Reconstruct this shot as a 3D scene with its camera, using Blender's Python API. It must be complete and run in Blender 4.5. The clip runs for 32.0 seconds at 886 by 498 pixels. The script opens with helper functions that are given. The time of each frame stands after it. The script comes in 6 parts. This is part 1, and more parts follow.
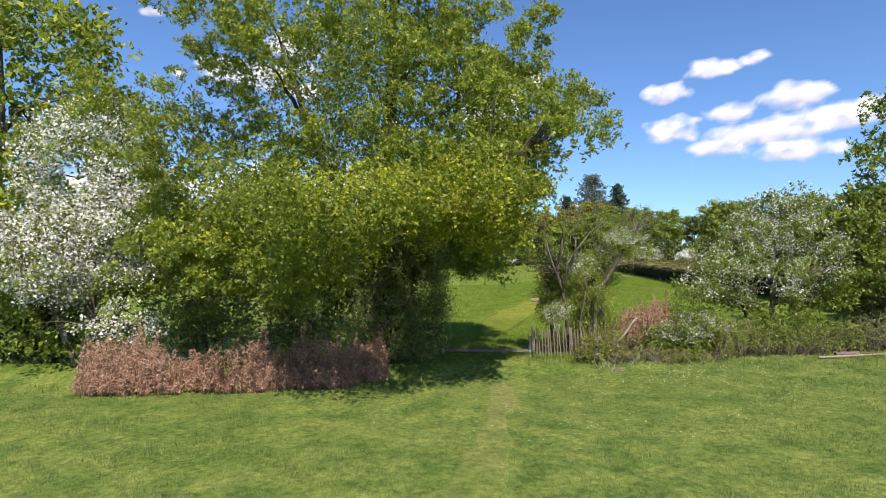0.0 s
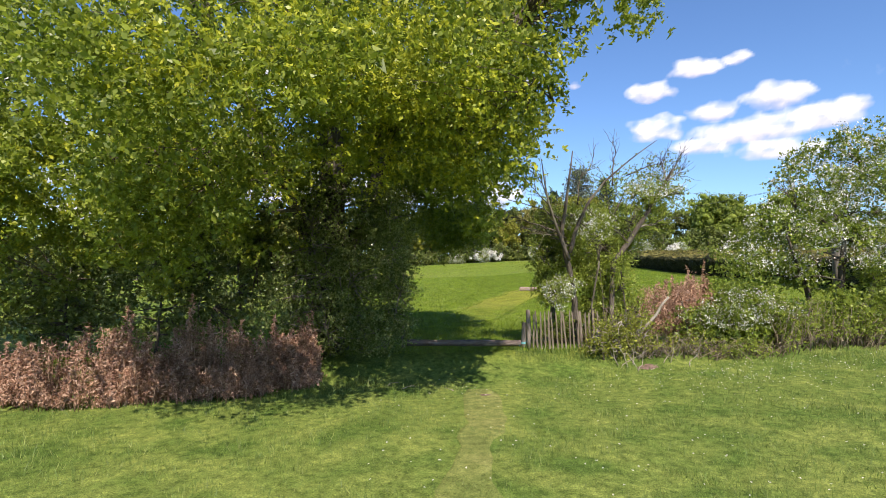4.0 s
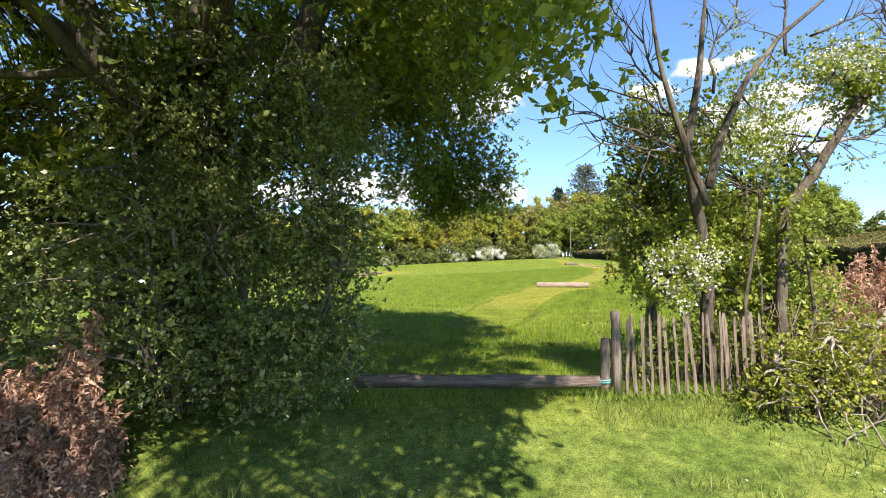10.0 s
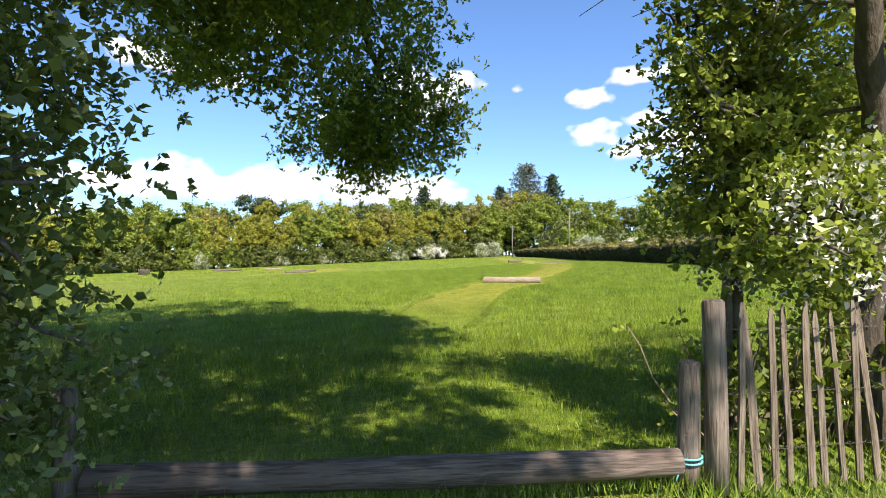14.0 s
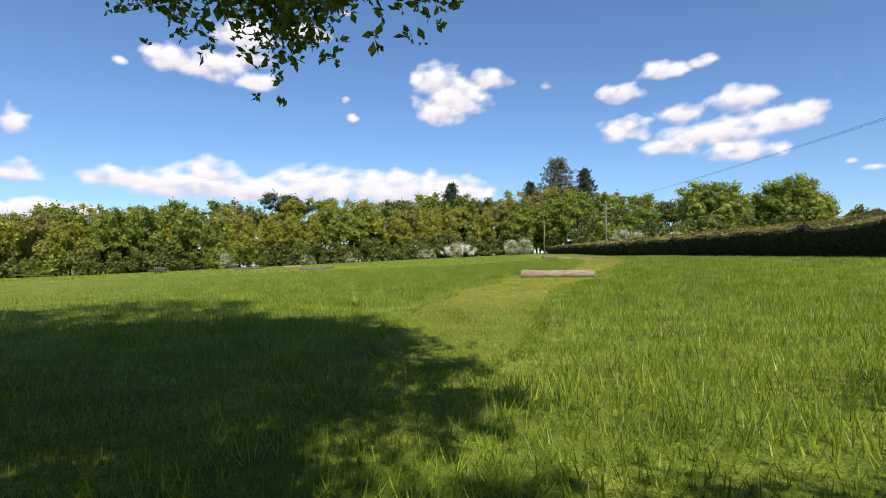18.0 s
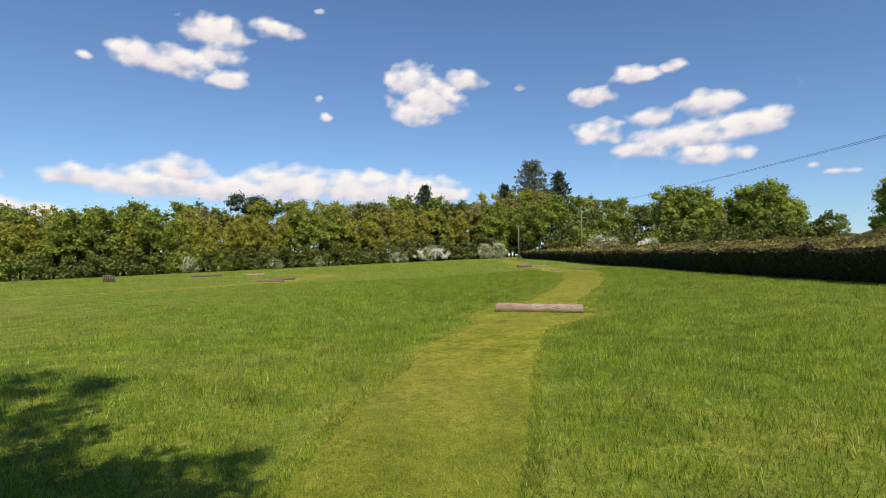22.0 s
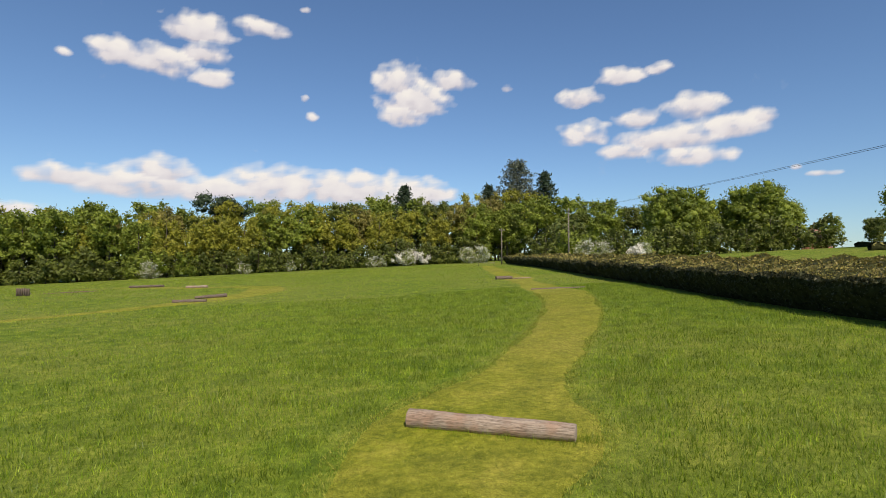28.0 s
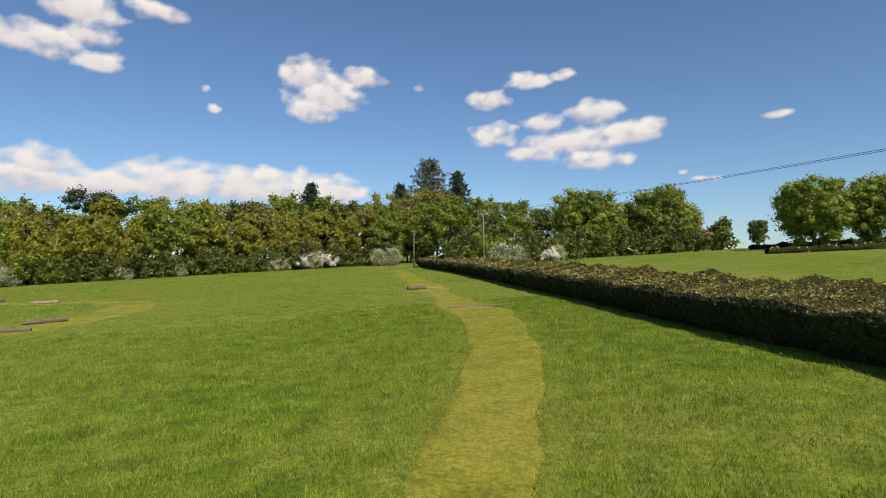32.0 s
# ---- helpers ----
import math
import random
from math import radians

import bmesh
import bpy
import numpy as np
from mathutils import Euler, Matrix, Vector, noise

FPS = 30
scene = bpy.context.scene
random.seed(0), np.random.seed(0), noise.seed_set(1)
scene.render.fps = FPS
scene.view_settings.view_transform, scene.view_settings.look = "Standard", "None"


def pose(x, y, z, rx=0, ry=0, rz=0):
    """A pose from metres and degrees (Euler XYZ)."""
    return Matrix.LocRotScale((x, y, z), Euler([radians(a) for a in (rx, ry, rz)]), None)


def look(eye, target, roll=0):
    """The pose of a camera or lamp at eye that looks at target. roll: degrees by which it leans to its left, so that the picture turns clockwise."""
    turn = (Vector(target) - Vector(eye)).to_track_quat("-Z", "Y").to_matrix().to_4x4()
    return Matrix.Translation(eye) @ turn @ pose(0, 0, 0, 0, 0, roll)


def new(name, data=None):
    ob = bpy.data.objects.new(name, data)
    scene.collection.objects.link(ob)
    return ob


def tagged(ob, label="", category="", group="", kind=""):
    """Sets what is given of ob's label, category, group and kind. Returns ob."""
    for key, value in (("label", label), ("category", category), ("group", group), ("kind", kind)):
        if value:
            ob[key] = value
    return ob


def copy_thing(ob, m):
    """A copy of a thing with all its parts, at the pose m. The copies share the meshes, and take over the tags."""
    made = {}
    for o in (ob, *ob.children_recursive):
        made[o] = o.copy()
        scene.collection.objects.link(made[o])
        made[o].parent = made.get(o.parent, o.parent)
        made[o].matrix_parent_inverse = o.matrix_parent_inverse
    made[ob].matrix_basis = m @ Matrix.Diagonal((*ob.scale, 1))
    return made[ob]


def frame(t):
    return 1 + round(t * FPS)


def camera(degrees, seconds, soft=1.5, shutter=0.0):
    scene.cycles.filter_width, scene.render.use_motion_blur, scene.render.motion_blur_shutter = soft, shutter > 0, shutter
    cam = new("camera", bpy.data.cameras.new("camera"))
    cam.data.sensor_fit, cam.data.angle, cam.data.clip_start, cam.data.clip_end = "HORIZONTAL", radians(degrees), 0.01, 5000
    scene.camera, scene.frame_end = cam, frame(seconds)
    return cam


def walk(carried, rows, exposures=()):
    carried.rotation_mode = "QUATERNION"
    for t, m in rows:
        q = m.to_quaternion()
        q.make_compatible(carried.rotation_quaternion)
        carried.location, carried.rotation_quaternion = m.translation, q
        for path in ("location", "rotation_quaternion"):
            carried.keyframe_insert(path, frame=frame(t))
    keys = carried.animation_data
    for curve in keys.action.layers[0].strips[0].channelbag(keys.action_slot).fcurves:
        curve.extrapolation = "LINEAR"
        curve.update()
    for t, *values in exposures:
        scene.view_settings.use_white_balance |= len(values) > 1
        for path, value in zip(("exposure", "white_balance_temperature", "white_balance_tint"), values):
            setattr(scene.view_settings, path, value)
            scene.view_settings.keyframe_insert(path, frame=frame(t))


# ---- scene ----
cam = camera(78.7, 32.0, soft=0.95)
PATH = [
    (0, (-5.091, -19.062, 3.061), (-4.888, -17.073, 3.13), 0.1),
    (0.5, (-4.925, -18.001, 3.057), (-4.716, -16.013, 3.12), 0.0),
    (1, (-4.671, -17.043, 2.872), (-4.467, -15.055, 2.938), 0.0),
    (1.5, (-4.528, -16.295, 2.664), (-4.324, -14.307, 2.732), 0.0),
    (2, (-4.475, -15.733, 2.505), (-4.267, -13.744, 2.569), 0.1),
    (2.5, (-4.427, -15.333, 2.342), (-4.219, -13.345, 2.406), 0.0),
    (3, (-4.332, -14.972, 2.233), (-4.083, -12.988, 2.295), 0.0),
    (3.5, (-4.175, -14.547, 2.155), (-3.908, -12.566, 2.218), 0.0),
    (5.5, (-2.83, -10.368, 1.84), (-2.679, -8.375, 1.905), -0.1),
    (6, (-2.614, -9.379, 1.731), (-2.482, -7.384, 1.797), 0.0),
    (6.5, (-2.421, -8.545, 1.642), (-2.304, -6.55, 1.71), 0.1),
    (7, (-2.254, -7.896, 1.584), (-2.149, -5.899, 1.649), 0.2),
    (7.5, (-2.09, -7.368, 1.531), (-2.0, -5.371, 1.598), 0.1),
    (8, (-2.001, -7.015, 1.526), (-1.92, -5.017, 1.589), 0.1),
    (8.5, (-2.061, -6.8, 1.508), (-1.971, -4.803, 1.572), 0.1),
    (9, (-2.27, -6.658, 1.501), (-2.159, -4.663, 1.565), 0.1),
    (9.5, (-2.569, -6.542, 1.492), (-2.404, -4.55, 1.556), 0.1),
    (10, (-2.812, -6.369, 1.487), (-2.564, -4.385, 1.551), 0.1),
    (10.5, (-2.945, -6.179, 1.507), (-2.566, -4.217, 1.569), 0.0),
    (11, (-2.97, -5.909, 1.522), (-2.553, -3.954, 1.586), -0.0),
    (11.5, (-2.906, -5.46, 1.533), (-2.469, -3.509, 1.596), -0.0),
    (12, (-2.786, -4.929, 1.506), (-2.337, -2.981, 1.567), 0.1),
    (12.5, (-2.617, -4.39, 1.388), (-2.164, -2.443, 1.452), 0.1),
    (13, (-2.408, -3.796, 1.263), (-1.952, -1.85, 1.324), 0.1),
    (13.5, (-2.22, -3.206, 1.186), (-1.759, -1.261, 1.249), 0.2),
    (15.5, (-1.178, -0.386, 0.932), (-0.754, 1.568, 0.993), -0.1),
    (16, (-0.955, 0.365, 0.879), (-0.58, 2.329, 0.941), -0.1),
    (16.5, (-0.763, 1.034, 0.843), (-0.399, 3.0, 0.904), -0.0),
    (17, (-0.671, 1.643, 0.822), (-0.311, 3.609, 0.883), -0.1),
    (17.5, (-0.63, 2.322, 0.807), (-0.273, 4.289, 0.868), -0.0),
    (18, (-0.61, 2.996, 0.765), (-0.253, 4.963, 0.825), -0.0),
    (18.5, (-0.605, 3.64, 0.748), (-0.248, 5.607, 0.808), 0.0),
    (19, (-0.584, 4.302, 0.788), (-0.226, 6.268, 0.849), 0.0),
    (19.5, (-0.539, 4.817, 0.851), (-0.168, 6.781, 0.913), -0.0),
    (20, (-0.399, 5.306, 0.9), (-0.014, 7.268, 0.963), 0.0),
    (20.5, (-0.186, 5.746, 1.046), (0.22, 7.703, 1.108), 0.0),
    (21, (0.012, 6.026, 1.197), (0.436, 7.979, 1.259), 0.0),
    (21.5, (0.174, 6.298, 1.439), (0.616, 8.248, 1.501), 0.1),
    (22, (0.508, 6.432, 1.887), (0.958, 8.38, 1.949), -0.0),
    (22.5, (0.956, 6.556, 2.394), (1.412, 8.503, 2.455), 0.0),
    (23, (1.218, 6.576, 2.872), (1.674, 8.522, 2.935), 0.0),
    (23.5, (1.356, 6.518, 2.986), (1.817, 8.463, 3.049), 0.1),
    (24, (1.544, 6.661, 3.055), (2.007, 8.605, 3.117), 0.1),
    (24.5, (1.85, 7.335, 3.09), (2.316, 9.279, 3.152), 0.1),
    (25, (2.226, 8.339, 3.065), (2.691, 10.283, 3.128), 0.0),
    (25.5, (2.478, 9.318, 3.027), (2.945, 11.262, 3.09), 0.1),
    (27.5, (4.327, 14.165, 3.091), (4.819, 16.102, 3.156), 0.1),
    (28, (4.935, 15.144, 3.192), (5.43, 17.08, 3.256), 0.0),
    (28.5, (5.546, 15.923, 3.311), (6.047, 17.858, 3.376), 0.0),
    (29, (5.977, 16.506, 3.487), (6.516, 18.43, 3.55), 0.0),
    (29.5, (6.311, 17.138, 3.688), (6.868, 19.057, 3.751), 0.0),
    (30, (6.516, 17.78, 3.944), (7.088, 19.695, 4.008), -0.1),
    (30.5, (6.653, 18.504, 4.098), (7.234, 20.416, 4.161), -0.1),
    (31, (6.648, 19.302, 4.183), (7.237, 21.212, 4.245), -0.0),
    (31.5, (6.88, 20.174, 4.197), (7.563, 22.053, 4.259), -0.1),
    (32, (7.221, 21.217, 4.252), (8.022, 23.049, 4.311), -0.4),
]
walk(cam, [(t, look(eye, target, roll)) for t, eye, target, roll in PATH], [(0, 0.6, 6250, 14), (3.5, 0.68, 6400, 14), (6, 1.1, 6550, 16), (8, 1.2, 6550, 16), (10, 1.3, 6550, 16), (13, 1.4, 6550, 15), (13.5, 1.3, 6550, 14), (15.5, 0.7, 6550, 12), (17, 0.5, 6600, 11), (20, 0.36, 6750, 11), (23, 0.22, 6950, 11), (32, 0.14, 7050, 10)])

# ---- daylight ----
SUN_EL, SUN_AZ = radians(47), radians(177)      # azimuth clockwise from +y
world = bpy.data.worlds.new("daylight")
scene.world = world
world.use_nodes = True
wn = world.node_tree
wn.nodes.clear()
sky = wn.nodes.new("ShaderNodeTexSky")
sky.sky_type = "NISHITA"
sky.sun_disc = False
sky.sun_elevation, sky.sun_rotation = SUN_EL, SUN_AZ
sky.air_density, sky.dust_density, sky.ozone_density = 1.0, 0.3, 2.0
wbg = wn.nodes.new("ShaderNodeBackground")
wbg.inputs["Strength"].default_value = 0.094
wout = wn.nodes.new("ShaderNodeOutputWorld")
tint = wn.nodes.new("ShaderNodeMix")
tint.data_type, tint.blend_type = "RGBA", "MULTIPLY"
tint.inputs[0].default_value = 1.0
tint.inputs[7].default_value = (0.74, 0.945, 1.18, 1.0)      # the deep clear blue of a dry spring day
wn.links.new(sky.outputs[0], tint.inputs[6])
wn.links.new(tint.outputs[2], wbg.inputs[0])
wn.links.new(wbg.outputs[0], wout.inputs[0])

sun = new("sun", bpy.data.lights.new("sun", "SUN"))
sun.data.energy, sun.data.angle, sun.data.color = 5.0, radians(0.53), (1.0, 0.92, 0.79)
sun_dir = Vector((math.sin(SUN_AZ) * math.cos(SUN_EL), math.cos(SUN_AZ) * math.cos(SUN_EL), math.sin(SUN_EL)))
sun.matrix_world = look(sun_dir * 60, (0, 0, 0))


# ---- materials ----
class Nodes:
    """A small builder for node materials."""

    def __init__(self, name):
        self.mat = bpy.data.materials.new(name)
        self.mat.use_nodes = True
        self.nt = self.mat.node_tree
        self.nt.nodes.clear()
        self.out = self.nt.nodes.new("ShaderNodeOutputMaterial")

    def add(self, kind, **inputs):
        n = self.nt.nodes.new("ShaderNode" + kind)
        for k, v in inputs.items():
            key = k.replace("_", " ")
            sock = n.inputs[key]
            if hasattr(v, "is_output"):
                self.nt.links.new(v, sock)
            else:
                sock.default_value = v
        return n

    def coord(self, which="Object"):
        return self.nt.nodes.new("ShaderNodeTexCoord").outputs[which]

    def noise(self, vec, scale, detail=3.0, rough=0.55):
        return self.add("TexNoise", Vector=vec, Scale=scale, Detail=detail, Roughness=rough).outputs["Fac"]

    def ramp(self, fac, stops):
        n = self.nt.nodes.new("ShaderNodeValToRGB")
        self.nt.links.new(fac, n.inputs[0])
        els = n.color_ramp.elements
        while len(els) < len(stops):
            els.new(0.5)
        for e, (p, c) in zip(els, stops):
            e.position, e.color = p, (*c, 1.0)
        return n.outputs[0]

    def mix(self, fac, a, b, blend="MIX"):
        n = self.nt.nodes.new("ShaderNodeMix")
        n.data_type, n.blend_type = "RGBA", blend
        for i, v in ((0, fac), (6, a), (7, b)):
            if hasattr(v, "is_output"):
                self.nt.links.new(v, n.inputs[i])
            else:
                n.inputs[i].default_value = v if i == 0 else (*v[:3], 1.0)
        return n.outputs[2]

    def math(self, op, a, b):
        n = self.nt.nodes.new("ShaderNodeMath")
        n.operation = op
        for i, v in ((0, a), (1, b)):
            if hasattr(v, "is_output"):
                self.nt.links.new(v, n.inputs[i])
            else:
                n.inputs[i].default_value = v
        return n.outputs[0]

    def bump(self, height, strength=0.5, distance=0.02):
        return self.add("Bump", Height=height, Strength=strength, Distance=distance).outputs[0]

    def stretch(self, vec, s):
        return self.add("Mapping", Vector=vec, Scale=s).outputs[0]

    def principled(self, colour, rough=0.7, normal=None, spec=0.3, metal=0.0):
        n = self.add("BsdfPrincipled", Roughness=rough, Metallic=metal)
        n.inputs["Specular IOR Level"].default_value = spec
        if hasattr(colour, "is_output"):
            self.nt.links.new(colour, n.inputs["Base Color"])
        else:
            n.inputs["Base Color"].default_value = (*colour, 1.0)
        if normal is not None:
            self.nt.links.new(normal, n.inputs["Normal"])
        return n.outputs[0]

    def done(self, shader):
        self.nt.links.new(shader, self.out.inputs[0])
        return self.mat


def leaf_material(name, dark, mid, light, through_col, share=0.38, rough=0.42, patch=0.7, depth=0.25):
    """Leaves: each leaf its own tint, clumps of tint over the crown, light passing through."""
    k = Nodes(name)
    island = k.nt.nodes.new("ShaderNodeNewGeometry").outputs["Random Per Island"]
    own = k.nt.nodes.new("ShaderNodeObjectInfo").outputs["Random"]
    clump = k.noise(k.coord(), patch, 2.0)
    col = k.ramp(island, [(0.0, dark), (0.5, mid), (1.0, light)])
    col = k.mix(1.0, col, k.ramp(clump, [(0.3, (1 - depth, 1 - depth, 1 - depth)), (0.7, (1 + depth, 1 + depth, 1 + depth))]), "MULTIPLY")
    col = k.mix(k.math("MULTIPLY", own, 0.35), col, k.mix(own, dark, light))
    a = k.principled(col, rough, spec=0.35)
    b = k.add("BsdfTranslucent", Color=k.mix(0.6, col, through_col)).outputs[0]
    m = k.add("MixShader", Fac=share)
    k.nt.links.new(a, m.inputs[1])
    k.nt.links.new(b, m.inputs[2])
    return k.done(m.outputs[0])


def bark_material(name, dark, light, lichen=None, scale=6.0):
    k = Nodes(name)
    v = k.coord()
    ridges = k.noise(k.stretch(v, (1.0, 1.0, 0.22)), scale * 3, 5.0, 0.65)
    broad = k.noise(v, scale * 0.35, 3.0)
    col = k.ramp(ridges, [(0.3, dark), (0.68, light)])
    if lichen:
        col = k.mix(k.ramp(broad, [(0.52, (0, 0, 0)), (0.68, (1, 1, 1))]), col, lichen)
    return k.done(k.principled(col, 0.9, k.bump(ridges, 0.9, 0.03), 0.15))


def wood_material(name, dark, light, stain, axis="x"):
    """Weathered timber with grain and checks along one axis."""
    k = Nodes(name)
    v = k.coord()
    own = k.nt.nodes.new("ShaderNodeObjectInfo").outputs["Random"]
    s = {"x": (0.12, 1, 1), "y": (1, 0.12, 1), "z": (1, 1, 0.12)}[axis]
    fine = {"x": (0.05, 1, 1), "y": (1, 0.05, 1), "z": (1, 1, 0.05)}[axis]
    crack = k.ramp(k.noise(k.stretch(v, fine), 30, 3.0, 0.6), [(0.40, (1, 1, 1)), (0.47, (0.3, 0.3, 0.3)), (0.53, (1, 1, 1))])
    grain = k.noise(k.stretch(v, s), 38, 5.0, 0.7)
    blot = k.noise(v, 3.2, 3.0)
    col = k.ramp(grain, [(0.3, dark), (0.72, light)])
    col = k.mix(k.ramp(blot, [(0.45, (0, 0, 0)), (0.68, (1, 1, 1))]), col, stain)
    col = k.mix(k.math("MULTIPLY", own, 0.35), col, dark)
    col = k.mix(0.75, col, crack, "MULTIPLY")
    return k.done(k.principled(col, 0.85, k.bump(grain, 0.9, 0.015), 0.2))


def turf_material(name, stops, dry, fine=55.0, regrown=None, lawn=None):
    """Ground under the blades: patches of sward, dry thatch and fine speckle."""
    k = Nodes(name)
    v = k.coord()
    broad = k.noise(v, 0.10, 4.0, 0.6)
    mid = k.noise(v, 1.1, 4.0, 0.6)
    speck = k.noise(k.stretch(v, (1, 1, 0.3)), fine, 4.0, 0.7)
    col = k.ramp(mid, stops)
    col = k.mix(k.ramp(broad, [(0.4, (0, 0, 0)), (0.66, (0.6, 0.6, 0.6))]), col, dry)
    small = k.noise(v, 7.0, 4.0, 0.65)
    col = k.mix(0.85, col, k.ramp(small, [(0.32, (0.55, 0.6, 0.5)), (0.68, (1.4, 1.35, 1.4))]), "MULTIPLY")
    col = k.mix(0.8, col, k.ramp(speck, [(0.30, (0.18, 0.20, 0.16)), (0.70, (1.9, 1.8, 2.0))]), "MULTIPLY")
    if regrown:
        y = k.add("SeparateXYZ", Vector=v).outputs["Y"]
        col = k.mix(k.ramp(k.math("MULTIPLY", k.math("ADD", y, k.math("MULTIPLY", mid, 6.0)), 0.025), [(0.30, (0.7, 0.7, 0.7)), (0.52, (0, 0, 0))]), col, k.mix(1.0, regrown, k.ramp(speck, [(0.30, (0.15, 0.18, 0.12)), (0.70, (2.0, 1.9, 2.0))]), "MULTIPLY"))
    if lawn:
        y = k.add("SeparateXYZ", Vector=v).outputs["Y"]
        near = k.ramp(k.math("MULTIPLY", k.math("ADD", y, 10.0), 0.05), [(0.46, (0.9, 0.9, 0.9)), (0.53, (0, 0, 0))])
        tone = k.mix(k.ramp(mid, [(0.36, (0, 0, 0)), (0.66, (1, 1, 1))]), lawn[0], lawn[1])
        tone = k.mix(1.0, tone, k.ramp(small, [(0.32, (0.5, 0.55, 0.5)), (0.68, (1.4, 1.35, 1.4))]), "MULTIPLY")
        col = k.mix(near, col, k.mix(0.9, tone, k.ramp(speck, [(0.30, (0.2, 0.22, 0.2)), (0.70, (1.8, 1.75, 1.9))]), "MULTIPLY"))
    h = k.math("ADD", speck, small)
    return k.done(k.principled(col, 0.9, k.bump(h, 0.45, 0.03), 0.1))


def plain_material(name, colour, rough=0.7, vary=0.25, scale=9.0, spec=0.3, metal=0.0):
    k = Nodes(name)
    n = k.noise(k.coord(), scale, 4.0)
    lo = tuple(c * (1 - vary) for c in colour)
    hi = tuple(min(1.0, c * (1 + vary)) for c in colour)
    return k.done(k.principled(k.ramp(n, [(0.3, lo), (0.7, hi)]), rough, k.bump(n, 0.3, 0.01), spec, metal))


M_OAK = leaf_material("oak_leaf", (0.046, 0.074, 0.015), (0.132, 0.168, 0.021), (0.330, 0.365, 0.045), (0.38, 0.50, 0.04), 0.40)
M_OAK_FAR = leaf_material("far_oak_leaf", (0.075, 0.104, 0.016), (0.158, 0.206, 0.026), (0.280, 0.325, 0.042), (0.28, 0.34, 0.04), 0.30, 0.6, 0.25)
M_ASH_FAR = leaf_material("fresh_far_leaf", (0.135, 0.148, 0.018), (0.245, 0.248, 0.028), (0.36, 0.34, 0.042), (0.36, 0.34, 0.04), 0.29, 0.6, 0.25)
M_OLIVE_FAR = leaf_material("olive_far_leaf", (0.120, 0.112, 0.030), (0.210, 0.190, 0.046), (0.30, 0.265, 0.066), (0.26, 0.235, 0.05), 0.27, 0.65, 0.25)
M_DARK_FAR = leaf_material("dark_far_leaf", (0.052, 0.068, 0.014), (0.094, 0.118, 0.020), (0.150, 0.172, 0.028), (0.14, 0.17, 0.028), 0.20, 0.6, 0.25)
M_CONIFER = leaf_material("conifer_needle", (0.014, 0.030, 0.016), (0.026, 0.048, 0.024), (0.05, 0.075, 0.035), (0.05, 0.08, 0.03), 0.12, 0.6, 0.4)
M_CEDAR = leaf_material("cedar_needle", (0.060, 0.078, 0.058), (0.095, 0.115, 0.082), (0.14, 0.155, 0.11), (0.12, 0.15, 0.09), 0.15, 0.6, 0.4)
M_HAW = leaf_material("hawthorn_leaf", (0.062, 0.096, 0.018), (0.160, 0.210, 0.028), (0.33, 0.37, 0.055), (0.34, 0.42, 0.045), 0.38)
M_HOLLY = leaf_material("evergreen_leaf", (0.038, 0.060, 0.018), (0.118, 0.155, 0.042), (0.34, 0.37, 0.14), (0.32, 0.39, 0.07), 0.38, 0.26, 1.8, 0.4)
M_BRAMBLE = leaf_material("bramble_leaf", (0.085, 0.105, 0.020), (0.220, 0.245, 0.030), (0.40, 0.40, 0.055), (0.34, 0.38, 0.04), 0.34, 0.45, 1.6)
M_BRUSH = leaf_material("dead_brush", (0.090, 0.065, 0.045), (0.20, 0.150, 0.105), (0.36, 0.285, 0.20), (0.25, 0.18, 0.11), 0.15, 0.8, 2.0)
# Near-black leaf for the hedge sides: their shade is put into the colour.
M_HEDGE = leaf_material("shaded_hedge_leaf", (0.016, 0.022, 0.008), (0.036, 0.042, 0.014), (0.072, 0.066, 0.026), (0.07, 0.07, 0.02), 0.08, 0.65, 0.6)
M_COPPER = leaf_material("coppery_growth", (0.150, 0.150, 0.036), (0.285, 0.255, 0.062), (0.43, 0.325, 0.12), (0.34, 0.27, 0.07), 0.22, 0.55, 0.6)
M_BLOSSOM = leaf_material("blossom", (0.60, 0.55, 0.48), (0.77, 0.73, 0.68), (0.83, 0.82, 0.79), (0.8, 0.77, 0.7), 0.3, 0.6, 2.0)
M_BRACKEN = leaf_material("dead_bracken", (0.165, 0.085, 0.052), (0.380, 0.215, 0.140), (0.60, 0.40, 0.28), (0.46, 0.26, 0.15), 0.25, 0.75, 2.0)
M_GRASS = leaf_material("meadow_blade", (0.045, 0.092, 0.008), (0.143, 0.226, 0.014), (0.33, 0.39, 0.040), (0.27, 0.39, 0.020), 0.34, 0.45, 1.3, 0.55)
M_LAWN = leaf_material("lawn_blade", (0.042, 0.082, 0.015), (0.104, 0.172, 0.030), (0.30, 0.325, 0.095), (0.20, 0.29, 0.045), 0.28, 0.5, 2.6, 0.34)
M_MOWN = leaf_material("mown_blade", (0.095, 0.128, 0.010), (0.215, 0.250, 0.022), (0.46, 0.43, 0.085), (0.30, 0.34, 0.04), 0.28, 0.55, 3.5, 0.35)
M_TURF = turf_material("turf", [(0.3, (0.050, 0.092, 0.008)), (0.5, (0.108, 0.162, 0.014)), (0.72, (0.190, 0.228, 0.030))], (0.190, 0.200, 0.040), lawn=((0.072, 0.118, 0.020), (0.165, 0.198, 0.042)))
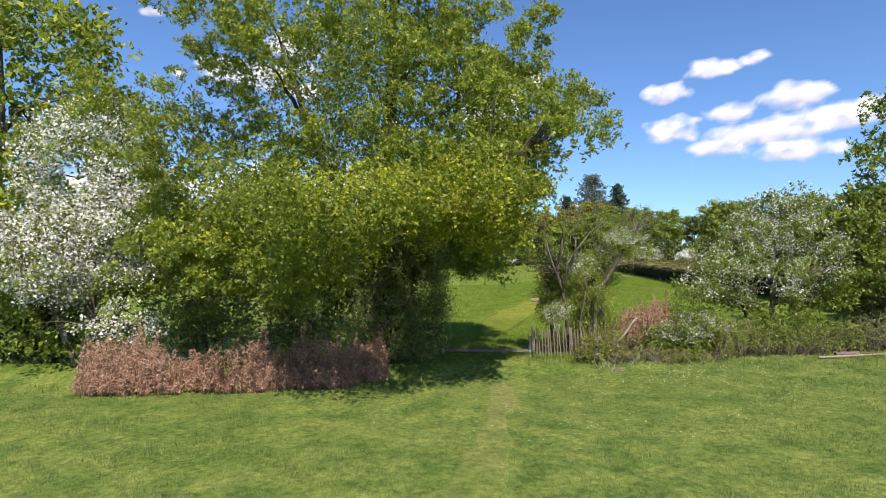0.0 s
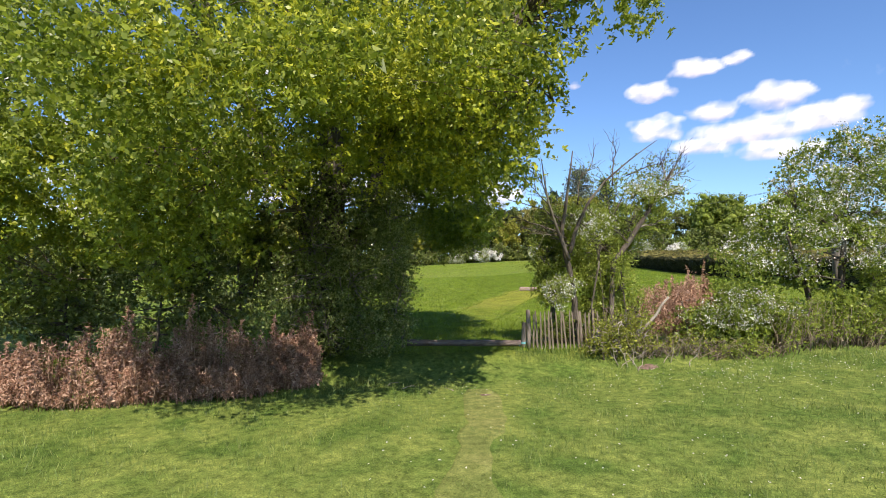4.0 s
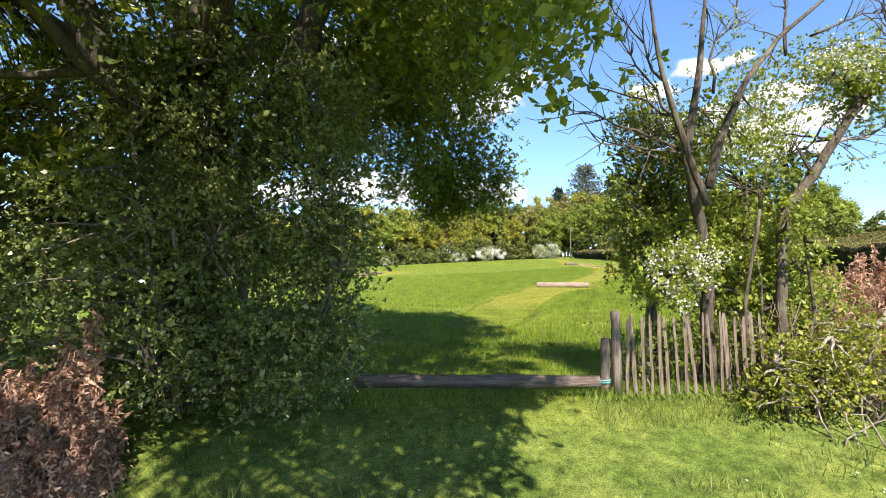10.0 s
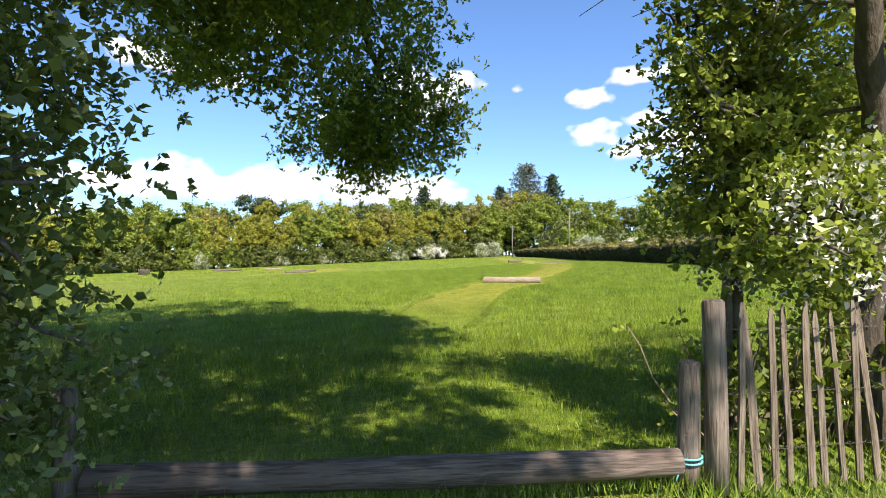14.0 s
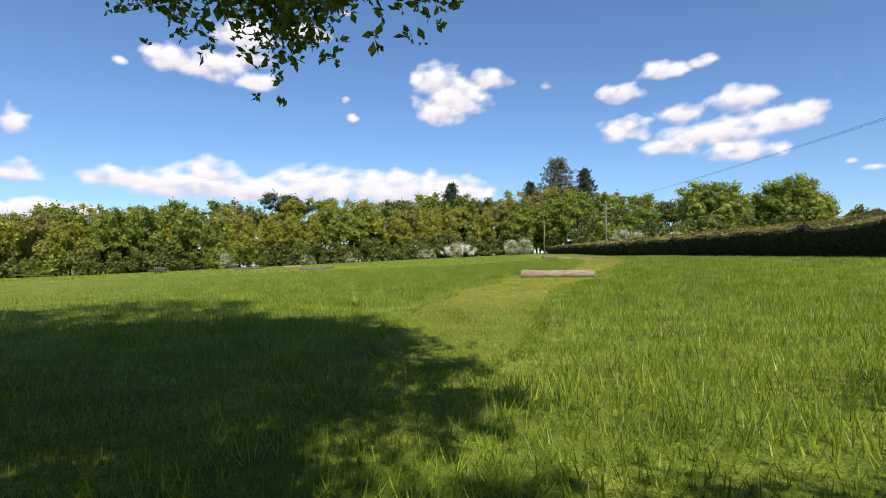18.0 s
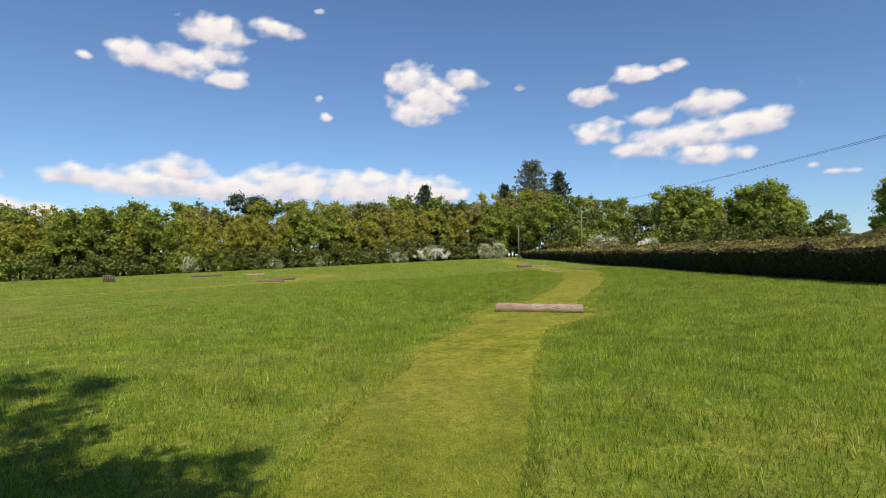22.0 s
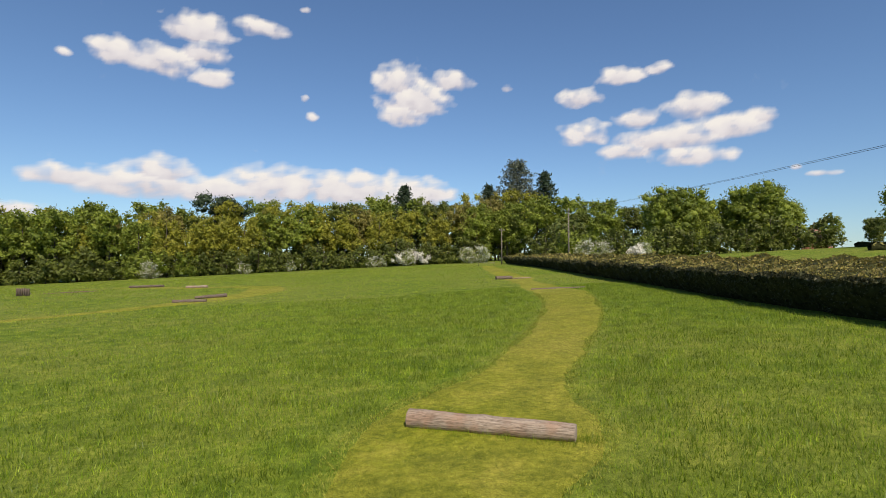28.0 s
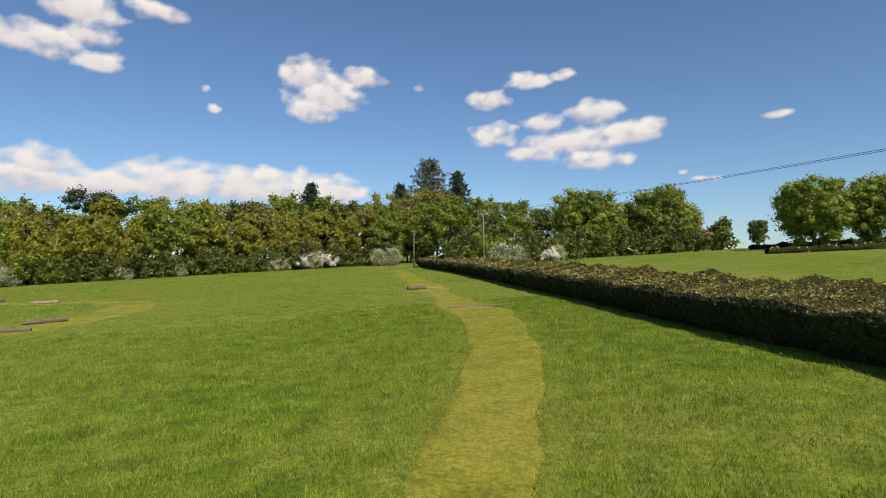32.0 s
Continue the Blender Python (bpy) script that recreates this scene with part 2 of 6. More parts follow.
M_MOWN_TURF = turf_material("mown_turf", [(0.3, (0.090, 0.118, 0.009)), (0.5, (0.178, 0.198, 0.017)), (0.72, (0.275, 0.266, 0.038))], (0.235, 0.216, 0.042), regrown=(0.095, 0.145, 0.014))
M_WORN = turf_material("trodden_turf", [(0.3, (0.080, 0.120, 0.020)), (0.5, (0.130, 0.165, 0.032)), (0.72, (0.205, 0.210, 0.062))], (0.185, 0.188, 0.060))
M_BARK = bark_material("oak_bark", (0.035, 0.028, 0.020), (0.13, 0.11, 0.085), (0.10, 0.105, 0.06))
M_HAWBARK = bark_material("hawthorn_bark", (0.040, 0.032, 0.024), (0.14, 0.115, 0.09), (0.16, 0.15, 0.11), 9.0)
M_DEADWOOD = bark_material("dead_wood", (0.16, 0.13, 0.10), (0.42, 0.37, 0.30), None, 10.0)
M_TWIG = bark_material("twig", (0.055, 0.042, 0.030), (0.16, 0.13, 0.095), None, 12.0)
M_IVY = bark_material("ivy_stem", (0.09, 0.075, 0.055), (0.24, 0.205, 0.16), None, 12.0)
M_LOG = wood_material("barkless_log", (0.200, 0.145, 0.110), (0.50, 0.42, 0.350), (0.34, 0.225, 0.165))
M_LOGEND = plain_material("log_end_grain", (0.27, 0.22, 0.18), 0.85, 0.3, 22.0)
M_BAR = wood_material("bar_log", (0.088, 0.066, 0.054), (0.28, 0.225, 0.190), (0.175, 0.125, 0.100))
M_PALE = wood_material("split_pale", (0.105, 0.080, 0.060), (0.33, 0.270, 0.21), (0.20, 0.15, 0.11), "z")
M_POST = wood_material("round_post", (0.14, 0.105, 0.082), (0.39, 0.325, 0.27), (0.26, 0.19, 0.15), "z")
M_WIRE = plain_material("rusty_wire", (0.13, 0.105, 0.09), 0.6, 0.3, 30.0, 0.4, 0.5)
M_CABLE = plain_material("black_cable", (0.03, 0.03, 0.035), 0.6)
M_ROPE = plain_material("blue_twine", (0.14, 0.45, 0.48), 0.7, 0.3, 40.0)
M_SOIL = plain_material("bare_soil", (0.15, 0.100, 0.078), 0.95, 0.45, 14.0, 0.1)
M_POLE = wood_material("pole_timber", (0.14, 0.12, 0.10), (0.30, 0.27, 0.23), (0.22, 0.19, 0.15), "z")
M_BRICK = plain_material("far_brick", (0.36, 0.15, 0.10), 0.85, 0.3, 3.0)
M_ROOF = plain_material("far_roof", (0.25, 0.12, 0.09), 0.85, 0.3, 3.0)
M_DARKGLASS = plain_material("far_window", (0.03, 0.035, 0.04), 0.2, 0.2, 2.0, 0.6)
M_CERAMIC = plain_material("insulator", (0.5, 0.5, 0.48), 0.3)
# Brighter young oak leaf: sunlight on clump tops and front sprays put into colour.
M_OAK_TIP = leaf_material("sunlit_young_oak_leaf", (0.190, 0.230, 0.020), (0.370, 0.390, 0.030), (0.56, 0.53, 0.050), (0.52, 0.56, 0.04), 0.42)
M_SHOOT = leaf_material("new_shoot", (0.16, 0.19, 0.04), (0.27, 0.29, 0.075), (0.37, 0.37, 0.13), (0.34, 0.37, 0.08), 0.3, 0.45, 2.0)



# ---- mesh helpers ----
def quick_mesh(name, verts, faces):
    """A mesh from arrays: verts (n, 3), faces (m, k)."""
    verts, faces = np.asarray(verts, np.float32), np.asarray(faces, np.int32)
    me = bpy.data.meshes.new(name)
    n, k = faces.shape
    me.vertices.add(len(verts))
    me.vertices.foreach_set("co", verts.ravel())
    me.loops.add(n * k)
    me.loops.foreach_set("vertex_index", faces.ravel())
    me.polygons.add(n)
    me.polygons.foreach_set("loop_start", np.arange(0, n * k, k, dtype=np.int32))
    me.update(calc_edges=True)
    return me


def mesh_part(name, verts, faces, material, parent=None, label="", smooth=True, kind=""):
    me = quick_mesh(name, verts, faces)
    if smooth:
        me.polygons.foreach_set("use_smooth", np.ones(len(me.polygons), bool))
    me.materials.append(material)
    ob = new(name, me)
    ob.parent = parent
    return tagged(ob, label, kind=kind)


def part(name, bm, material, parent=None, label="", smooth=False):
    """Links a bmesh as one mesh object under a thing or a part."""
    me = bpy.data.meshes.new(name)
    bm.to_mesh(me)
    bm.free()
    if smooth:
        me.polygons.foreach_set("use_smooth", np.ones(len(me.polygons), bool))
    me.materials.append(material)
    ob = new(name, me)
    ob.parent = parent
    if label:
        tagged(ob, label)
    return ob


def thing(name, place, label, category, group="", kind="", turn=0.0):
    """An empty at the base of a thing, which carries its tags."""
    e = new(name)
    e.matrix_world = pose(*place, 0, 0, turn)
    e.empty_display_size = 0.2
    return tagged(e, label, category, group, kind)


def join(pieces):
    """Joins (verts, faces) pieces with the same number of corners per face."""
    vs, fs, n = [], [], 0
    for v, f in pieces:
        vs.append(v)
        fs.append(np.asarray(f) + n)
        n += len(v)
    return np.concatenate(vs), np.concatenate(fs)


def tube(points, radii, sides=6, wobble=0.0, rng=None):
    """A tapered tube along points, as (verts, quads); both ends are drawn to a point."""
    p = np.asarray(points, float)
    r = np.asarray(radii, float) * np.ones(len(p))
    d = np.gradient(p, axis=0)
    d /= np.linalg.norm(d, axis=1)[:, None] + 1e-9
    up = np.array([0.31, 0.17, 0.93]) if abs(d[0][2]) < 0.8 else np.array([0.93, 0.2, 0.1])
    a = np.cross(d, up)
    a /= np.linalg.norm(a, axis=1)[:, None] + 1e-9
    b = np.cross(d, a)
    p = np.vstack([p[:1], p, p[-1:]])
    a, b = np.vstack([a[:1], a, a[-1:]]), np.vstack([b[:1], b, b[-1:]])
    r = np.r_[r[0] * 0.02, r, r[-1] * 0.02]
    ang = np.linspace(0, 2 * np.pi, sides, endpoint=False)
    ring = a[:, None] * np.cos(ang)[None, :, None] + b[:, None] * np.sin(ang)[None, :, None]
    rr = r[:, None] * np.ones(sides)
    if wobble and rng is not None:
        rr = rr * (1 + wobble * rng.standard_normal(rr.shape))
    v = (p[:, None] + ring * rr[:, :, None]).reshape(-1, 3)
    i, j = np.meshgrid(np.arange(len(p) - 1), np.arange(sides), indexing="ij")
    k = (j + 1) % sides
    f = np.stack([i * sides + j, i * sides + k, (i + 1) * sides + k, (i + 1) * sides + j], -1).reshape(-1, 4)
    return v, f


def bend(a, b, rng, n=7, sag=0.0, crook=0.08):
    """A crooked line from a to b with n points."""
    a, b = np.asarray(a, float), np.asarray(b, float)
    t = np.linspace(0, 1, n)[:, None]
    length = np.linalg.norm(b - a)
    off = np.cumsum(rng.standard_normal((n, 3)), 0) * crook * length / np.sqrt(n)
    off = off - off[0] - t * (off[-1] - off[0])
    p = a + t * (b - a) + off
    p[:, 2] += sag * length * np.sin(np.pi * t[:, 0])
    return p


def unit(v):
    return v / (np.linalg.norm(v, axis=-1, keepdims=True) + 1e-9)


def kites(base, size, rng, aspect=0.32, lift=0.25, axis=None, spread=1.0):
    """Leaves: one folded kite each, growing from base along an axis or any way."""
    n = len(base)
    a = rng.standard_normal((n, 3)) * spread
    if axis is not None:
        a = a + axis
    a[:, 2] += lift
    a = unit(a)
    b = unit(np.cross(a, rng.standard_normal((n, 3))))
    c = np.cross(a, b)
    s = (size * np.exp(0.28 * rng.standard_normal(n)))[:, None]
    mid = base + a * s * 0.55 + c * s * 0.10
    v = np.stack([base, mid + b * s * aspect, base + a * s, mid - b * s * aspect], 1).reshape(-1, 3)
    return v, np.arange(4 * n).reshape(-1, 4)


def slivers(base, size, rng, aspect=0.4, lift=0.25, axis=None):
    """Leaf sprays of far trees: one three-cornered leaf each."""
    n = len(base)
    a = rng.standard_normal((n, 3))
    if axis is not None:
        a = a + axis
    a[:, 2] += lift
    a = unit(a)
    b = unit(np.cross(a, rng.standard_normal((n, 3))))
    s = (size * np.exp(0.28 * rng.standard_normal(n)))[:, None]
    v = np.stack([base - b * s * aspect, base + b * s * aspect, base + a * s], 1).reshape(-1, 3)
    return v, np.arange(3 * n).reshape(-1, 3)


def shingles(base, normal, size, rng, jitter=0.6, aspect=0.4):
    """Leaves that lie roughly across a given direction, one three-cornered leaf each."""
    n = len(base)
    c = unit(normal + jitter * rng.standard_normal((n, 3)))
    a = unit(np.cross(c, rng.standard_normal((n, 3))))
    b = np.cross(c, a)
    s = (size * np.exp(0.28 * rng.standard_normal(n)))[:, None]
    v = np.stack([base - b * s * aspect - a * s * 0.4, base + b * s * aspect - a * s * 0.4, base + a * s * 0.6], 1).reshape(-1, 3)
    return v, np.arange(3 * n).reshape(-1, 3)


def on_lobes(centres, radii, each, rng, thick=0.3, flat=0.75, rise=0.35):
    """Points on the outer, upper side of rounded boughs, with the direction that each faces."""
    c, r = np.repeat(centres, each, 0), np.repeat(radii, each)[:, None]
    d = rng.standard_normal(c.shape)
    d[:, 2] += rise
    d = unit(d)
    p = c + d * r * (1 - thick * rng.random((len(c), 1)) ** 1.5) * (1, 1, flat)
    return p, unit(d + np.array([0, 0, 0.25]))


ICO_T = (1 + 5 ** 0.5) / 2
ICO_V = unit(np.array([(-1, ICO_T, 0), (1, ICO_T, 0), (-1, -ICO_T, 0), (1, -ICO_T, 0), (0, -1, ICO_T), (0, 1, ICO_T), (0, -1, -ICO_T), (0, 1, -ICO_T), (ICO_T, 0, -1), (ICO_T, 0, 1), (-ICO_T, 0, -1), (-ICO_T, 0, 1)], float))
ICO_F = np.array([(0, 11, 5), (0, 5, 1), (0, 1, 7), (0, 7, 10), (0, 10, 11), (1, 5, 9), (5, 11, 4), (11, 10, 2), (10, 7, 6), (7, 1, 8), (3, 9, 4), (3, 4, 2), (3, 2, 6), (3, 6, 8), (3, 8, 9), (4, 9, 5), (2, 4, 11), (6, 2, 10), (8, 6, 7), (9, 8, 1)])


def sprays(centres, size, each, rng, lift=0.35, aspect=0.3, axis=None):
    """Tufts of small three-cornered leaves round one twig tip."""
    base = np.repeat(centres, each, 0) + rng.standard_normal((len(centres) * each, 3)) * size * 0.55
    return slivers(base, size, rng, aspect, lift, None if axis is None else np.repeat(axis, each, 0))


def rosettes(centres, size, each, rng, lift=0.5, aspect=0.2, axis=None):
    """Tufts of leaves that spread from one twig tip."""
    base = np.repeat(centres, each, 0) + rng.standard_normal((len(centres) * each, 3)) * size * 0.15
    ax = None if axis is None else np.repeat(axis, each, 0)
    return kites(base, size, rng, aspect, lift, ax)


def in_blobs(blobs, n, rng, shell=0.55, z_floor=None):
    """n points inside a union of ellipsoids, more of them towards the outside."""
    w = np.array([(r[0] * r[1] * r[2]) ** 0.8 for _, r in blobs])
    pick = rng.choice(len(blobs), n, p=w / w.sum())
    d = unit(rng.standard_normal((n, 3)))
    rad = (shell + (1 - shell) * rng.random(n)) ** 0.6
    c, r = np.array([b[0] for b in blobs], float)[pick], np.array([b[1] for b in blobs], float)[pick]
    p = c + d * r * rad[:, None]
    if z_floor is not None:
        p = p[p[:, 2] > z_floor]
    return p


def lumps(p, scale, cut, seed):
    """Keeps points where a noise is above cut, which leaves gaps in a crown."""
    keep = np.array([noise.noise(Vector(q * scale) + Vector((seed * 7.3, seed * 1.7, 0))) > cut for q in p])
    return p[keep]


def nearest(points, targets):
    out = np.empty(len(targets), int)
    for i in range(0, len(targets), 400):
        d = ((targets[i:i + 400, None] - points[None]) ** 2).sum(-1)
        out[i:i + 400] = d.argmin(1)
    return out


# ---- the lie of the land ----
def smooth(a, b, x):
    u = np.clip((x - a) / (b - a), 0, 1)
    return u * u * (3 - 2 * u)


def height(x, y):
    """Height of the ground: a field that rises to the far right, a low bank at the gap, and the near meadow below it."""
    x, y = np.asarray(x, float), np.asarray(y, float)
    wx, wy = 260 * np.tanh(x / 260), 500 * np.tanh(y / 500)
    up = -0.27 + 0.0105 * wy + (0.030 + 0.020 * smooth(30, 150, wy)) * wx * smooth(-2, 5, y)
    up = up + 0.25 * np.exp(-(y / 1.1) ** 2) + 0.45 * smooth(10, 23, x) * (1 - smooth(45, 95, y))
    up = up + 0.032 * np.maximum(wx - 34, 0) * (1 - smooth(80, 150, y)) * smooth(-10, 40, y)
    low = -0.58 + 0.01 * np.maximum(np.minimum(y + 2, 0), -40) + 0.065 * 14 * np.tanh(np.maximum(x - 1, 0) / 14)
    k = smooth(-1.3 - 0.9 * smooth(0.5, 2.5, x), 0.1, y)
    bumps = 0.012 * np.sin(x * 1.1 + 0.6 * y) * np.sin(y * 0.8 - 0.4 * x)
    return k * up + (1 - k) * low + bumps


def on_ground(x, y, lift=0.0):
    return (x, y, float(height(x, y)) + lift)


def spaced(lo, hi, fine_lo, fine_hi, step, grow=1.12):
    """Coordinates: even steps in the middle, growing steps to the far ends."""
    mid = np.arange(fine_lo, fine_hi + step / 2, step)
    right, left, s = [mid[-1]], [mid[0]], step
    while right[-1] < hi:
        s *= grow
        right.append(right[-1] + s)
    s = step
    while left[-1] > lo:
        s *= grow
        left.append(left[-1] - s)
    return np.r_[left[:0:-1], mid, right[1:]]


gx, gy = spaced(-2500, 2500, -20, 32, 0.9), spaced(-2500, 2500, -24, 72, 0.9)
GX, GY = np.meshgrid(gx, gy, indexing="ij")
gv = np.stack([GX, GY, height(GX, GY)], -1).reshape(-1, 3)
ii, jj = np.meshgrid(np.arange(len(gx) - 1), np.arange(len(gy) - 1), indexing="ij")
gq = ii * len(gy) + jj
ground = mesh_part("ground", gv, np.stack([gq, gq + len(gy), gq + len(gy) + 1, gq + 1], -1).reshape(-1, 4), M_TURF)
tagged(ground, "green meadow ground rising gently towards a wood", "ground", kind="structure")

# mown track: centre line and half width
TRACK = np.array([(0.1, 7.2, 0.05), (0.4, 8.3, 0.85), (1.3, 11.5, 1.3), (2.2, 13.9, 1.35), (3.2, 16.2, 1.35), (4.3, 18.6, 1.35), (6.0, 21.5, 1.4), (6.9, 22.9, 1.9), (8.0, 24.3, 2.5), (9.0, 26.4, 1.9), (10.2, 28.0, 1.4),
                  (11.3, 29.6, 1.3), (14.2, 33.8, 1.4), (16.7, 37.7, 1.45), (19.2, 42.3, 1.55), (20.6, 45.6, 1.6), (22.4, 50.3, 1.9), (23.2, 54.7, 1.8), (25.7, 63, 1.2), (27.6, 70, 1.4), (29.4, 75, 2.0), (32.9, 88, 1.9), (38, 108, 1.5), (44.5, 130, 1.6)])
LOOP = np.array([(-26, 46.5, 0.8), (-17, 50, 0.8), (-9, 56, 0.9), (-4.8, 62, 1.6), (-1.6, 66.5, 2.0), (0.8, 74, 2.2), (0.4, 84, 2.2), (-4, 89.5, 1.8), (-9, 91.8, 1.2), (-17, 101.5, 1.2), (-30, 110, 1.2)])


def ribbon(line, step=0.4, across=13, rough_edge=0.16, lift=0.03, seed=1):
    """A strip of ground along a line of (x, y, half width)."""
    d = np.r_[0, np.cumsum(np.hypot(*np.diff(line[:, :2], axis=0).T))]
    s = np.arange(0, d[-1], step)
    c = np.stack([np.interp(s, d, line[:, i]) for i in range(3)], 1)
    for _ in range(int(2.5 / step)):
        c[1:-1] = (c[:-2] + 2 * c[1:-1] + c[2:]) / 4
    t = unit(np.gradient(c[:, :2], axis=0))
    side = np.stack([t[:, 1], -t[:, 0]], 1)
    r = np.random.default_rng(seed)
    edge = [np.convolve(r.standard_normal(len(c) + 6), np.ones(7) / 3.0, "valid") * rough_edge for _ in (0, 1)]
    u = np.linspace(-1, 1, across)
    w = np.where(u[None] < 0, (c[:, 2] + edge[0])[:, None], (c[:, 2] + edge[1])[:, None]) * u[None]
    xy = c[:, None, :2] + side[:, None] * w[..., None]
    skirt = np.where(np.abs(u) > 0.99, -0.06, lift)[None] * np.ones((len(c), 1))
    skirt[:2] = -0.06
    v = np.concatenate([xy, (height(xy[..., 0], xy[..., 1]) + skirt)[..., None]], -1).reshape(-1, 3)
    i, j = np.meshgrid(np.arange(len(c) - 1), np.arange(across - 1), indexing="ij")
    q = i * across + j
    return v, np.stack([q, q + across, q + across + 1, q + 1], -1).reshape(-1, 4), c


tv, tf, TRACK_FINE = ribbon(TRACK)
tagged(mesh_part("mown_track", tv, tf, M_MOWN_TURF), "pale yellow-green strip of freshly mown grass", "mown path", kind="structure")
lv, lf, LOOP_FINE = ribbon(LOOP, lift=0.03, seed=2)
tagged(mesh_part("mown_track", lv, lf, M_MOWN_TURF), "narrow mown strip curving past the jumps", "mown path", kind="structure")


WORN = np.array([(-1.25, -1.5, 0.3), (-2.0, -4.4, 0.45), (-2.9, -7.3, 0.5), (-3.5, -8.9, 0.55), (-4.4, -11.8, 0.6), (-5.6, -15.5, 0.6)])
wv, wf, _ = ribbon(WORN, rough_edge=0.22, lift=0.012, seed=3)
tagged(mesh_part("worn_path", wv, wf, M_WORN), "faint worn line of dry trodden grass leading to the gap", "path", kind="structure")


def off_track(x, y):
    """Distance outside the mown strips, negative inside."""
    best = np.full(len(x), 99.0)
    for line in (TRACK_FINE[::2], LOOP_FINE[::2]):
        for i in range(0, len(x), 20000):
            d = np.sqrt((x[i:i + 20000, None] - line[None, :, 0]) ** 2 + (y[i:i + 20000, None] - line[None, :, 1]) ** 2) - line[None, :, 2]
            best[i:i + 20000] = np.minimum(best[i:i + 20000], d.min(1))
    return best


def blades(x, y, tall, width, rng, lean=0.45):
    """One bent blade each: two triangles that share an edge, as (verts, tris)."""
    n = len(x)
    base = np.stack([x, y, height(x, y) - 0.01], 1)
    a = rng.random(n) * 2 * np.pi
    side = np.stack([np.cos(a), np.sin(a), 0 * a], 1) * (width * 0.5)[:, None]
    fall = np.stack([rng.standard_normal(n), rng.standard_normal(n), np.zeros(n)], 1) * (lean * tall)[:, None]
    tip = base + fall * 0.8 + np.array([0, 0, 1.0]) * tall[:, None]
    v = np.stack([base - side, base + side, tip], 1).reshape(-1, 3)
    return v, np.arange(3 * n).reshape(-1, 3)


def tuft_mask(x, y, scale, seed):
    """0 to 1: where the sward grows thicker and taller."""
    q = np.sin(x * scale + 1.7 * np.sin(y * scale * 0.73 + seed)) + np.sin(y * scale * 1.13 - 1.3 * np.sin(x * scale * 0.61 - seed)) + np.sin((x + y) * scale * 2.3 + seed * 2)
    return np.clip(0.5 + q / 4, 0, 1)


# ---- trees and bushes ----
def grow(name, place, label, category, stems, blobs, leaves, blossom=None, twigs=0, bark=M_BARK, twig_mat=M_TWIG, seed=1, gaps=(0.5, -0.25),
         limb_count=14, limb_r=0.10, shell=0.5, group="", floor=0.2, inner=None, dense=(), clear=(), lobes=None, tips=None, oval=False):
    """A tree or bush: stems (lists of (x, y, z, radius)), limbs to the crown's blobs, twigs to clumps, clumps of leaves.
    leaves: (material, clumps, tufts a clump, leaves a tuft, clump radius, leaf length, aspect). Places are relative to the base."""
    rng = np.random.default_rng(seed)
    root = thing(name, place, label, category, group)
    skeleton, skel_r = [], []
    for stem in stems:
        s = np.array(stem, float)
        t = np.linspace(0, len(s) - 1, max(6, 3 * len(s)))
        p = np.stack([np.interp(t, np.arange(len(s)), s[:, i]) for i in range(4)], 1)
        p[1:-1, :3] += rng.standard_normal((len(p) - 2, 3)) * p[1:-1, 3:] * 0.12
        v, f = tube(p[:, :3], p[:, 3], 10, 0.05, rng)
        mesh_part("trunk", v, f, bark, root)
        skeleton.append(p[len(p) // 4:, :3])
        skel_r.append(p[len(p) // 4:, 3])
    trunk_pts, trunk_r = np.concatenate(skeleton), np.concatenate(skel_r)
    mat, clumps, tufts, each, clump_r, length, aspect = leaves
    spots = lumps(in_blobs(blobs, int(clumps * 2.6), rng, shell, floor), gaps[0], gaps[1], seed)
    for lo, hi in clear:
        spots = spots[~np.all((spots > np.array(lo)) & (spots < np.array(hi)), 1)]
    if lobes:
        count, lobe_r = lobes[:2]
        knots = spots[:count]
        if len(lobes) > 2:
            mass_r = lobes[2] * rng.uniform(0.65, 1.4, len(knots))
            knots, _ = on_lobes(knots, mass_r, lobes[3], rng, 0.5, 0.8, 0.25)
        facing_r = lobe_r * rng.uniform(0.6, 1.35, len(knots))
        spots, facing = on_lobes(knots, facing_r, max(1, clumps // len(knots)), rng, 0.45)
    spots = spots[:clumps]
    limbs = []
    ends = in_blobs(blobs, limb_count, rng, 0.35, floor)
    for e in ends:
        ok = np.where(trunk_pts[:, 2] < e[2] + 0.3)[0]
        if not len(ok):
            ok = np.arange(len(trunk_pts))
        i = ok[np.argmin(((trunk_pts[ok] - e) ** 2 * (1, 1, 1.6)).sum(1))]
        line = bend(trunk_pts[i], e, rng, 8, 0.06, 0.07)
        r0 = min(limb_r, trunk_r[i] * 0.8)
        v, f = tube(line, np.linspace(r0, r0 * 0.18, 8), 6, 0.06, rng)
        mesh_part("limb", v, f, bark, root)
        limbs.append(line)
    frame_pts = np.concatenate(limbs + [trunk_pts]) if limbs else trunk_pts
    if twigs:
        reach = spots[:twigs]
        near = frame_pts[nearest(frame_pts, reach)]
        mesh_part("twig_work", *join([tube(bend(a, b, rng, 5, 0.05, 0.09), np.linspace(0.022, 0.005, 5), 4) for a, b in zip(near, reach)]), twig_mat, root, kind="stuff")
    centres = np.repeat(spots, tufts, 0)
    centres = centres + rng.standard_normal(centres.shape) * clump_r * (1, 1, 0.7)
    out = unit(centres - np.mean(spots, 0)) * 0.6
    if lobes:
        out = np.repeat(facing[:clumps], tufts, 0)
    if floor is not None:
        ok = centres[:, 2] > floor * 0.5
        centres, out = centres[ok], out[ok]
